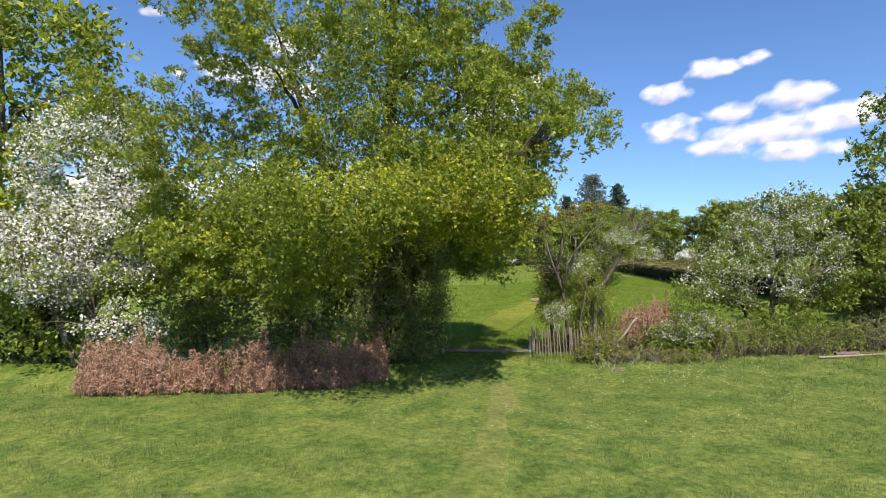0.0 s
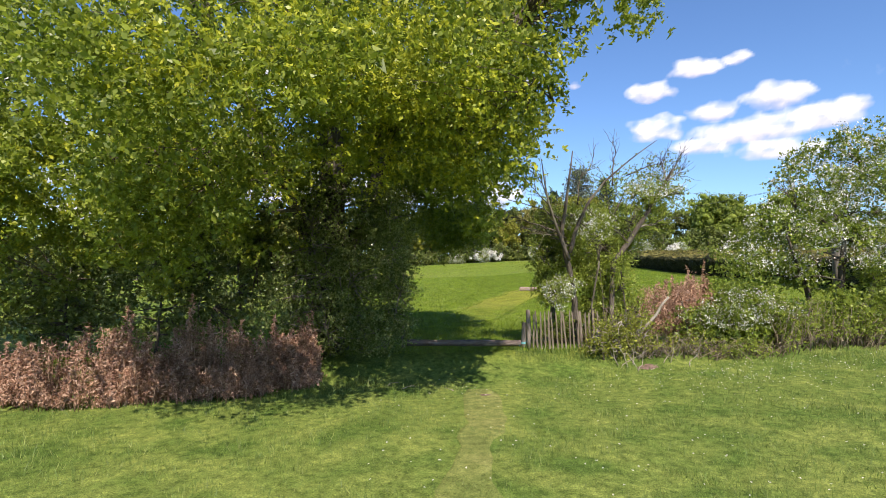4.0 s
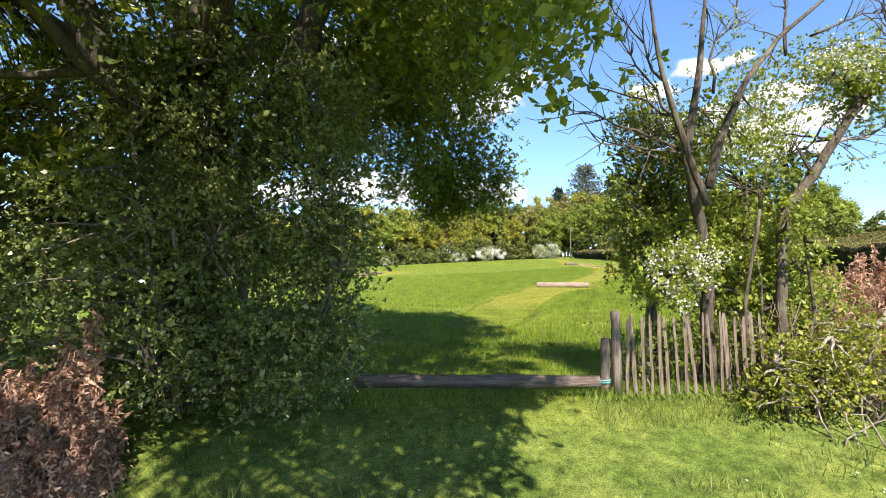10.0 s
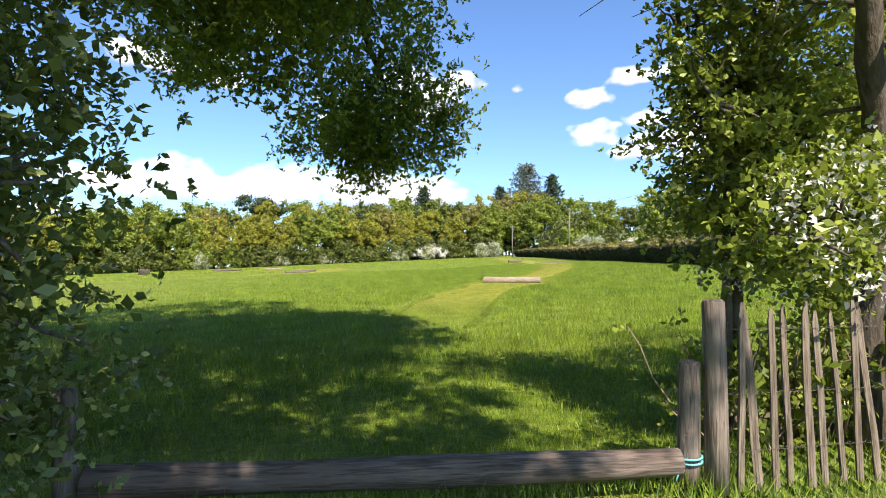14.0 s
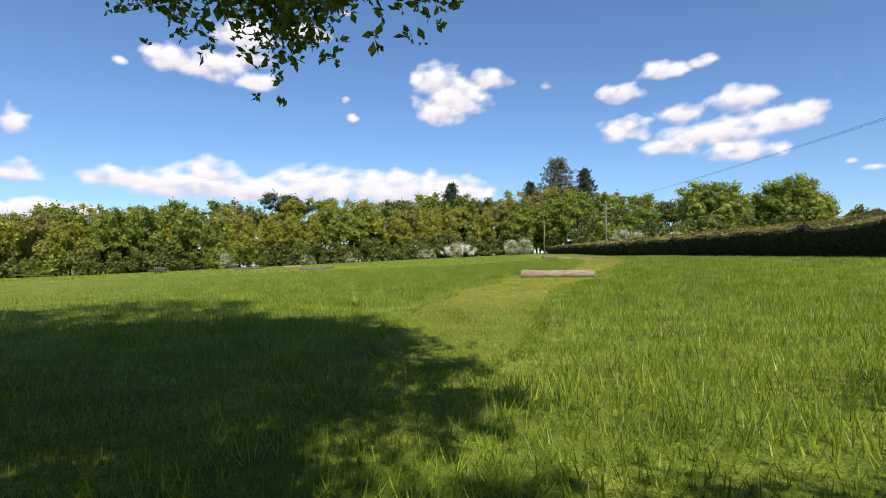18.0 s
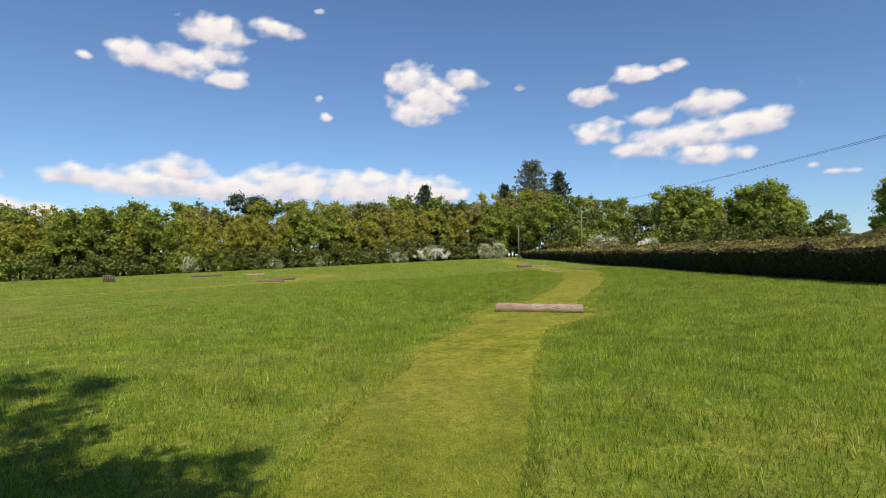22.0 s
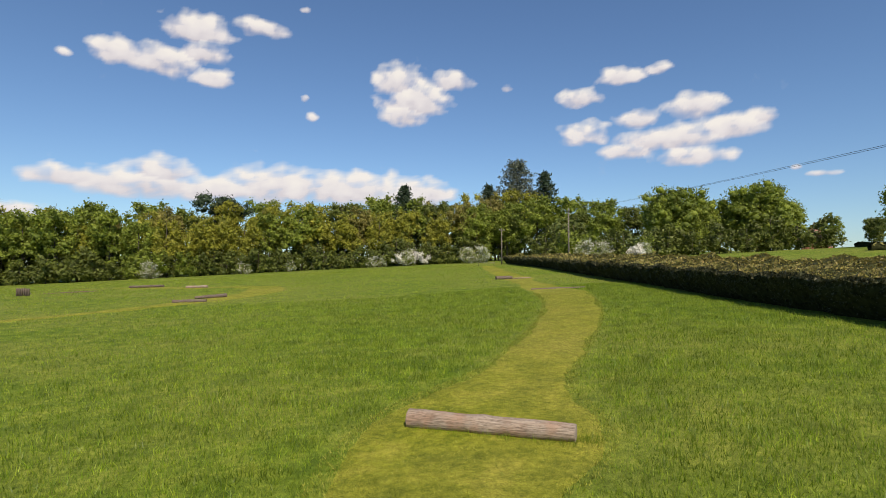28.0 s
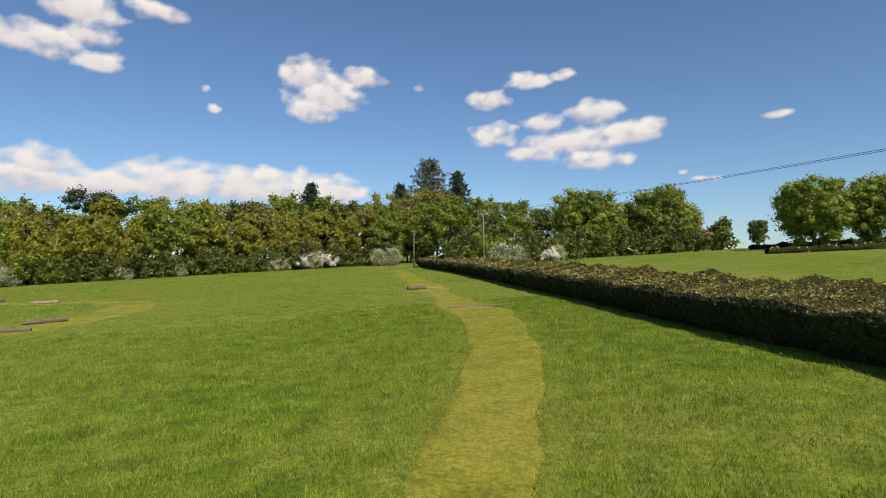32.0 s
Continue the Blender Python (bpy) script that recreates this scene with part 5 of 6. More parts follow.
rail_jump(44.6, 131, -28, 3.6, "low weathered post-and-rail jump near the wood")
rail_jump(-53, 121.5, -35, 5, "long low rail jump at the field's edge")
rail_jump(-75, 150, 5, 8, "low rail jump at the field's edge")
stakes = thing("stake_jump", on_ground(-28.4, 91.9, -0.05), "row of dark upright timber stakes in the field", "jump", turn=-40)
for i in range(6):
    mesh_part("stake", *tube([(i * 0.5 - 1.25, 0, 0), (i * 0.5 - 1.25, 0, 0.85), (i * 0.5 - 1.23, 0, 1.0)], [0.12, 0.12, 0.09], 9, 0.05, rng), M_BAR, stakes)
mesh_part("rail", *tube([(-1.4, 0.17, 0.4), (1.4, 0.17, 0.4)], 0.06, 8), M_POLE, stakes)

# ---- the clipped hedge ----
HEDGE = np.array([(17.6, 3.5), (19.2, 10), (21.2, 19.0), (23.0, 27), (24.4, 33), (26.4, 40), (27.9, 45), (30.6, 53), (34.4, 66), (38.6, 80), (43.5, 100), (47.6, 120), (55, 149)])


def along(line, step):
    d = np.r_[0, np.cumsum(np.hypot(*np.diff(line, axis=0).T))]
    s = np.arange(0, d[-1], step)
    c = np.stack([np.interp(s, d, line[:, i]) for i in (0, 1)], 1)
    for _ in range(int(4 / step)):
        c[1:-1] = (c[:-2] + 2 * c[1:-1] + c[2:]) / 4
    t = unit(np.gradient(c, axis=0))
    return s, c, np.stack([t[:, 1], -t[:, 0]], 1)


def hedge_thing(name, line, wide, tall, label, core_mat, leaf_mat, near, seed, size=(0.07, 0.35), density=1.0):
    """A clipped hedge: a rough woody core, coloured dark for the shade within, and a skin of leaves. Its front foot
    follows the line, the width goes to its right.
    """
    r = np.random.default_rng(seed)
    root = thing(name, on_ground(*line[0]), label, "hedge")
    o = np.array(on_ground(*line[0]))
    s, c, side = along(line, 0.7)
    prof = np.array([(0.25, 0.0), (0.10, 0.5), (0.07, 0.77), (0.14, 0.86), (0.5, 1.02), (0.88, 1.22), (0.95, 1.05), (0.95, 0.4), (0.8, 0.0)])
    wob = 1 + 0.07 * r.standard_normal((len(s), len(prof)))
    lump = 0.10 * np.sin(s * 0.9 + seed) + 0.08 * np.sin(s * 2.3) + 0.06 * r.standard_normal(len(s))
    off = prof[None, :, 0] * wide * wob + 0.12 * np.sin(s * 1.7)[:, None]
    xy = c[:, None] + side[:, None] * off[..., None]
    z = height(c[:, 0] + side[:, 0] * wide / 2, c[:, 1] + side[:, 1] * wide / 2)[:, None] - 0.05 + prof[None, :, 1] * (tall - 0.12 + lump[:, None]) * (1 + 0.03 * r.standard_normal(off.shape))
    v = np.concatenate([xy, z[..., None]], -1).reshape(-1, 3) - o
    m = len(prof)
    i, j = np.meshgrid(np.arange(len(s) - 1), np.arange(m - 1), indexing="ij")
    q = i * m + j
    mesh_part("woody_shade_core", v, np.stack([q, q + m, q + m + 1, q + 1], -1).reshape(-1, 4), core_mat, root)
    grid = v.reshape(len(s), m, 3)
    dist = np.hypot(c[:, 0] - near[0], c[:, 1] - near[1])
    leaf_size = np.clip(dist * 0.0048, *size)
    count = density * 0.7 * (wide + 2 * tall) * 0.55 / (leaf_size ** 1.75)
    pick_i, pick_s = [], []
    for k in range(len(s) - 1):
        n = int(count[k])
        pick_i.append(np.full(n, k))
        pick_s.append(np.full(n, leaf_size[k]))
    pi, ps = np.concatenate(pick_i), np.concatenate(pick_s)
    u, w = r.random(len(pi)), r.random(len(pi)) * (m - 1.001)
    # Fewer leaves on the sides, so the dark core shows there as shade.
    w = np.where(r.random(len(pi)) < 0.78, 2 + r.random(len(pi)) * 4.0, w)
    j0 = w.astype(int)
    fw = (w - j0)[:, None]
    p = (grid[pi, j0] * (1 - fw) + grid[pi, j0 + 1] * fw) * (1 - u[:, None]) + (grid[pi + 1, j0] * (1 - fw) + grid[pi + 1, j0 + 1] * fw) * u[:, None]
    mid = grid[pi].mean(1)
    outw = unit(p - mid)
    p = p + outw * (np.abs(r.standard_normal(len(pi))) * 0.07 + 0.01)[:, None]
    # Sides get the leaf darkened as shade, the top gets the coppery growth.
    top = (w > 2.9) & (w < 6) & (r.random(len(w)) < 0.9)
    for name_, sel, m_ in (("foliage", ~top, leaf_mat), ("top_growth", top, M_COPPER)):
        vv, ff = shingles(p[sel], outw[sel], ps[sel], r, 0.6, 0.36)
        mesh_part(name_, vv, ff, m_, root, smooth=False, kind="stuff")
    return root


# Near-black core: shade inside and along the hedge put into its colour.
M_CORE = plain_material("hedge_shade_core", (0.034, 0.036, 0.014), 0.95, 0.5, 4.0, 0.05)
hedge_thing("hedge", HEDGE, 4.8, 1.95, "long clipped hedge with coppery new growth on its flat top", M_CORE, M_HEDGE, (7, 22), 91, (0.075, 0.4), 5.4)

# ---- far wood ----
def far_tree(name, label, seed, tall, wide, mat, clumps=190, leaf=0.62, low=0.12, trunk=0.3, category="tree", split=3, each=23):
    """A woodland tree to be copied: trunk, a few limbs and a clumped crown, standing at the origin."""
    r = np.random.default_rng(seed)
    root = thing(name, (0, 0, 0), label, category)
    mesh_part("trunk", *tube([(0, 0, -0.5), (0.1, 0, tall * 0.3), (0.2, 0.1, tall * 0.6), (0.1, 0, tall * 0.88)], [trunk, trunk * 0.8, trunk * 0.5, 0.05], 7), M_BARK, root)
    blobs = [((0, 0, tall * (0.5 + low / 2)), (wide * 0.42, wide * 0.42, tall * (0.5 - low / 2)))]
    for i in range(split + 3):
        a = 6.28 * i / (split + 3) + r.uniform(-0.4, 0.4)
        h = r.uniform(low + 0.12, 0.86)
        blobs.append(((math.cos(a) * wide * 0.28, math.sin(a) * wide * 0.28, tall * h), (wide * 0.24, wide * 0.24, tall * 0.15)))
    for i in range(5):
        e = in_blobs(blobs, 1, r, 0.3)[0]
        mesh_part("limb", *tube(bend((0.1, 0, tall * r.uniform(0.25, 0.55)), e, r, 5, 0.08, 0.06), np.linspace(trunk * 0.4, 0.03, 5), 5), M_BARK, root)
    count = max(20, int(clumps * 0.42))
    knots = lumps(in_blobs(blobs, int(count * 1.7), r, 0.35, tall * low * 0.4), 0.2, -0.45, seed)[:count]
    knots[:, 2] = np.maximum(knots[:, 2], wide * 0.06)
    lobe_r = wide * 0.095 * r.uniform(0.6, 1.5, len(knots))
    core = (knots[:, None] + ICO_V[None] * (lobe_r * 0.55)[:, None, None] * (1, 1, 0.8) * (1 + 0.2 * r.standard_normal((len(knots), 12, 1)))).reshape(-1, 3)
    mesh_part("inner_foliage", core, (ICO_F[None] + 12 * np.arange(len(knots))[:, None, None]).reshape(-1, 3), mat, root, kind="stuff")
    p, face = on_lobes(knots, lobe_r, int(clumps * each / len(knots)), r, 0.55, 0.85)
    p = p + r.standard_normal(p.shape) * leaf * 0.6
    v, f = shingles(p, face, leaf * 0.80, r, 0.9, 0.42)
    mesh_part("crown", v, f, mat, root, smooth=False)
    return root


def conifer(name, label, seed, tall, wide, mat, tiers=26, sparse=1.0, leaf=0.5, droop=-0.12, start=0.1, taper=0.75):
    r = np.random.default_rng(seed)
    root = thing(name, (0, 0, 0), label, "conifer")
    mesh_part("trunk", *tube([(0, 0, -0.5), (0, 0, tall * 0.5), (0.05, 0, tall)], [wide * 0.05, wide * 0.03, 0.03], 7), M_BARK, root)
    boughs, spots = [], []
    for i in range(tiers):
        h = start + (1 - start) * i / tiers
        n = int(3 + 4 * sparse)
        for k in range(n):
            a = 6.28 * (k / n) + r.uniform(-0.5, 0.5)
            reach = wide * 0.5 * (1 - h) ** taper * r.uniform(0.55, 1.15) + 0.15
            e = np.array([math.cos(a) * reach, math.sin(a) * reach, tall * h + droop * reach])
            line = bend((0, 0, tall * h), e, r, 5, 0.03, 0.04)
            boughs.append(tube(line, np.linspace(0.07, 0.02, 5), 4))
            spots.append(np.repeat(line[1:], int(4 + 6 * sparse), 0))
    mesh_part("bough_mass", *join(boughs), M_BARK, root, kind="stuff")
    c = np.concatenate(spots)
    c = c + r.standard_normal(c.shape) * min(wide * 0.03, 0.45)
    v, f = slivers(c, leaf, r, 0.24, 0.05)
    mesh_part("foliage", v, f, mat, root, smooth=False, kind="stuff")
    return root


kinds = [far_tree("woodland_tree", "tall woodland oak in fresh mid-green leaf", 101, 20, 12, M_OAK_FAR, leaf=0.60, each=28),
         far_tree("woodland_tree", "woodland tree in bright yellow-green leaf", 102, 19, 10.5, M_ASH_FAR, leaf=0.58, each=28),
         far_tree("woodland_tree", "woodland tree with olive-brown opening leaves", 103, 20, 10, M_OLIVE_FAR, 170, 0.58, 0.2, each=27),
         far_tree("woodland_tree", "dark green woodland tree", 104, 19, 11, M_DARK_FAR, leaf=0.60, each=28),
         far_tree("woodland_tree", "slim woodland tree in fresh leaf with a bare stem", 105, 21, 8.5, M_ASH_FAR, 150, 0.55, 0.34, each=27)]
# Two of these shrubs wear the dark leaf, painting in the understorey's shade.
shrubs = [far_tree("shrub", "rounded green shrub at the edge of the wood", 111, 7.5, 8, M_DARK_FAR, 48, 0.75, 0.0, 0.12, "bush"),
          far_tree("shrub", "shrub at the edge of the wood, leaf darkened as understorey shade", 112, 6.5, 7, M_DARK_FAR, 48, 0.7, 0.0, 0.12, "bush"),
          far_tree("shrub", "yellow-green shrub at the edge of the wood", 113, 5.5, 6.5, M_OAK_FAR, 48, 0.65, 0.0, 0.12, "bush")]
may = [far_tree("may_bush", "hawthorn white with blossom at the edge of the wood", 121, 4.5, 5.5, M_BLOSSOM, 40, 0.34, 0.1, 0.1, "bush"),
       grow("may_bush", (0, 0, 0), "green hawthorn flecked with white blossom at the wood's edge", "bush", [[(0, 0, 0, 0.12), (0, 0, 1.5, 0.08), (0, 0, 3, 0.03)]],
            [((0, 0, 2.4), (2.4, 2.2, 2.2)), ((1.4, 0, 1.6), (1.8, 1.6, 1.4))], (M_HAW, 70, 6, 4, 0.4, 0.30, 0.34), (M_BLOSSOM, 0.45, 0.2, None), seed=122, limb_count=4)]
placed = {}


def plant(kind, x, y, size=1.0, turn=0.0, lift=-0.1):
    """Puts the first of a kind in place, then copies of it."""
    m = pose(*on_ground(x, y, lift), 0, 0, turn) @ Matrix.Diagonal((size, size, size, 1))
    if kind.name in placed:
        return copy_thing(placed[kind.name], m)
    kind.matrix_world = m
    kind.scale = (1, 1, 1)
    kind.matrix_world = pose(*on_ground(x, y, lift), 0, 0, turn)
    placed[kind.name] = kind
    return kind


rng = np.random.default_rng(130)
for row, (y0, step, sizes) in enumerate([(193, 7.0, (0.92, 1.18)), (203, 8.0, (1.08, 1.32)), (216, 13.5, (1.22, 1.46))]):
    x = -135.0
    while x < 84:
        y = y0 + 0.10 * min(x, 0) - 0.06 * max(x, 0) + rng.normal(0, 2.0)
        k = rng.choice(5, p=(0.30, 0.25, 0.20, 0.13, 0.12))
        plant(kinds[k], x + rng.normal(0, 1.5), y, rng.uniform(*sizes) * (0.84 if x < -108 else 0.97 if x < -25 else 1.0), rng.uniform(0, 360))
        x += step * rng.uniform(0.75, 1.25)
x = -120.0
while x < 62:
    y = 187 + 0.08 * min(x, 0) - 0.06 * max(x, 0) + rng.normal(0, 1.0)
    if -62 < x < 62 and rng.random() < 0.28:
        plant(may[1 if rng.random() < 0.75 else 0], x, y - 2.0, rng.uniform(0.6, 1.15), rng.uniform(0, 360))
    plant(shrubs[rng.choice(3, p=(0.5, 0.3, 0.2))], x, y, rng.uniform(0.75, 1.3), rng.uniform(0, 360))
    x += rng.uniform(3.2, 5.6)
for k in range(25):
    plant(shrubs[k % 2], -128 + 8.6 * k + rng.normal(0, 1.5), 207 + 0.10 * min(-128 + 8.6 * k, 0) + rng.normal(0, 1.5), rng.uniform(1.5, 2.1), rng.uniform(0, 360))
for x, y, s in [(36, 183, 1.25), (39.5, 182, 1.1), (53, 172, 1.0), (56, 168, 1.0)]:
    plant(may[0 if s > 1.05 else 1], x, y, s, x * 40)

spruce = conifer("spruce_tree", "dark pointed spruce above the wood", 141, 28, 21.0, M_CONIFER, 24, 0.9, 0.85)
plant(spruce, 38.6, 200.6)
plant(spruce, 91.5, 200, 1.16, 80)
plant(spruce, 73.5, 212, 1.05, 150)
plant(conifer("cedar_tree", "tall open-branched grey-green conifer above the wood", 142, 37, 27, M_CEDAR, 21, 1.2, 0.85, 0.16, 0.3, 0.42), 81.8, 203.5)
pine = far_tree("pine_tree", "flat-topped dark pine standing above the wood", 143, 26.5, 14, M_CONIFER, 90, 0.6, 0.72, 0.4)
plant(pine, -23.8, 204)
plant(pine, -17.5, 206, 0.94, 70)

# trees beyond the hedge
big = far_tree("field_oak", "broad round-headed oak in full leaf in the next field", 151, 18.5, 18, M_OAK_FAR, 520, 0.52, 0.02, 0.5, each=40)
for x, y, s, t in [(100, 138, 1.03, 0), (119.5, 131.5, 1.0, 80), (109, 141, 0.82, 160), (127, 133, 0.78, 220), (106, 150, 0.9, 200), (124, 140, 0.8, 100)]:
    plant(big, x, y, s, t)
for x, y, s in [(92, 160, 0.95), (98, 172, 1.0), (88, 176, 1.1), (80, 182, 1.15), (86, 166, 0.85), (104, 164, 0.9), (112, 160, 0.9), (75, 188, 1.1), (95, 185, 1.1), (118, 170, 0.85), (132, 150, 0.7), (70, 192, 1.0)]:
    plant(kinds[0 if s > 0.9 else 3], x, y, s, x * 31)
for x, y, s, k in [(53, 118, 1.0, 1), (56, 112, 1.1, 2), (59, 117, 1.2, 0), (90, 128, 1.1, 0), (95, 126, 1.0, 1), (101, 124, 1.1, 0), (107, 122, 1.0, 1), (113, 121, 1.2, 0), (119, 119, 1.0, 1), (125, 118, 1.1, 0), (84, 130, 1.1, 1), (63, 114, 0.9, 2), (66, 110, 1.0, 1), (60, 124, 1.3, 0), (69, 119, 1.1, 1), (72, 113, 0.8, 2), (78, 118, 0.9, 0)]:
    plant(shrubs[k], x, y, s, x * 53)
for x, y, s, k in [(57, 109, 0.9, 1), (62, 110, 0.8, 1), (67, 107, 0.8, 0), (70, 109, 0.7, 1)]:
    plant(may[k], x, y, s, x * 47)

SLOPE_OAKS = [(113, 87, 0.74, 40), (124, 82, 0.76, 130), (140, 84, 0.7, 300)]
FAR_TREES = [(186, 166, 0.62, 0), (193, 157, 0.6, 3), (182, 175, 0.5, 0), (205, 165, 0.6, 3), (215, 150, 0.7, 0), (176, 172, 0.35, 1), (230, 140, 0.8, 0), (222, 178, 0.7, 3)]
FAR_HEDGES = [([(92, 82), (104, 74), (118, 66), (135, 56)], 1.8, 0.9, 302), ([(112, 100), (128, 92), (150, 86)], 1.8, 0.9, 303)]
HOUSE, POLE_D = (203, 187), (157, 148)

# oaks on the slope to the right, far hedge lines and a farmhouse roof
for x, y, s, t in SLOPE_OAKS:
    plant(big, x, y, s, t)
for x, y, s, k in FAR_TREES:
    plant(kinds[k], x, y, s, x * 17)
for line, wide, tall, sd in FAR_HEDGES:
    hedge_thing("field_hedge", np.array(line, float), wide, tall, "low rough hedge between the fields on the slope", M_CORE, M_HEDGE, (7, 22), sd, (0.3, 0.7), 0.8)

house = thing("farmhouse", on_ground(*HOUSE, -0.3), "distant red-brick farmhouse with a tiled roof among trees", "house", turn=25)
bm = bmesh.new()
bmesh.ops.create_cube(bm, size=1, matrix=Matrix.Translation((0, 0, 2.6)) @ Matrix.Diagonal((13, 7, 5.2, 1)))
part("wall", bm, M_BRICK, house)
bm = bmesh.new()
rv = [bm.verts.new(p) for p in ((-7, -4, 5.1), (7, -4, 5.1), (7, 4, 5.1), (-7, 4, 5.1), (-7, 0, 8.4), (7, 0, 8.4))]
for q in ((0, 1, 5, 4), (2, 3, 4, 5), (0, 4, 3), (1, 2, 5), (3, 2, 1, 0)):
    bm.faces.new([rv[i] for i in q])
roof = part("roof", bm, M_ROOF, house)
bm = bmesh.new()
bmesh.ops.create_cube(bm, size=1, matrix=Matrix.Translation((4.5, 0, 8.6)) @ Matrix.Diagonal((1.1, 0.8, 2.2, 1)))
part("chimney", bm, M_BRICK, roof)
for i in range(4):
    for z in (1.5, 3.9):
        bm = bmesh.new()
        bmesh.ops.create_cube(bm, size=1, matrix=Matrix.Translation((-4.8 + 3.2 * i, -3.51, z)) @ Matrix.Diagonal((1.1, 0.08, 1.2, 1)))
        part("window", bm, M_DARKGLASS, house)


# ---- poles and overhead lines ----
def utility_pole(x, y, tall, turn, label):
    root = thing("utility_pole", on_ground(x, y, -0.2), label, "pole", "utility poles", turn=turn)
    mesh_part("shaft", *tube([(0, 0, 0), (0, 0, tall * 0.5), (0, 0, tall + 0.2)], [0.16, 0.14, 0.11], 10), M_POLE, root)
    bm = bmesh.new()
    bmesh.ops.create_cube(bm, size=1, matrix=Matrix.Translation((0, -0.12, tall - 0.25)) @ Matrix.Diagonal((1.9, 0.12, 0.14, 1)))
    bmesh.ops.bevel(bm, geom=bm.edges[:], offset=0.015, segments=1, affect="EDGES")
    arm = part("crossarm", bm, M_POLE, root)
    for s in (-0.8, 0, 0.8):
        mesh_part("insulator", *tube([(s, -0.12, tall - 0.18), (s, -0.12, tall - 0.06), (s, -0.12, tall + 0.02)], [0.05, 0.06, 0.03], 8), M_CERAMIC, arm)
    return np.array(on_ground(x, y, tall - 0.2))


pa = utility_pole(51.4, 104.6, 10.4, 60, "grey timber pole with a crossarm beyond the hedge")
pb = utility_pole(51.0, 138.1, 8.7, 20, "timber pole with a crossarm at the end of the hedge")
pc = utility_pole(15.9, 7.2, 5.6, 70, "timber pole with a crossarm in the next field")
utility_pole(*POLE_D, 8.5, 20, "distant timber pole on the slope")
for p, q, off, sag in [(pa, pc, -0.1, 0.5), (pa, pc, 0.1, 0.52), (pa, pb, 0.0, 0.5)]:
    t = np.linspace(0, 1, 24)[:, None]
    line = p + (q - p) * t
    line[:, 0] += off
    line[:, 2] -= 4 * sag * (t * (1 - t))[:, 0]
    w = thing("overhead_line", tuple(line[0]), "thin black overhead line sagging between poles", "cable", "overhead lines")
    mesh_part("wire", *tube(line - line[0], 0.008, 5), M_CABLE, w)


# ---- clouds ----
def cloud_material():
    k = Nodes("cloud")
    dens = k.nt.nodes.new("ShaderNodeAttribute")
    dens.attribute_name = "puff"
    lit = k.nt.nodes.new("ShaderNodeAttribute")
    lit.attribute_name = "lit"
    wisps = k.noise(k.coord(), 0.009, 4.0, 0.55)
    d = k.math("ADD", dens.outputs["Fac"], k.math("MULTIPLY", k.math("SUBTRACT", wisps, 0.5), 0.38))
    alpha = k.ramp(d, [(0.06, (0, 0, 0)), (0.30, (0.35, 0.35, 0.35)), (0.70, (0.97, 0.97, 0.97))])
    shade = k.math("ADD", lit.outputs["Fac"], k.math("MULTIPLY", k.math("SUBTRACT", wisps, 0.5), 0.5))
    col = k.ramp(shade, [(0.15, (0.64, 0.62, 0.72)), (0.55, (0.88, 0.86, 0.91)), (0.85, (1.0, 0.98, 0.97))])
    e = k.add("Emission", Color=col, Strength=0.80).outputs[0]
    m = k.add("MixShader", Fac=alpha)
    k.nt.links.new(k.add("BsdfTransparent").outputs[0], m.inputs[1])
    k.nt.links.new(e, m.inputs[2])
    return k.done(m.outputs[0])


M_CLOUD = cloud_material()
CLOUD_FAR = 3000.0


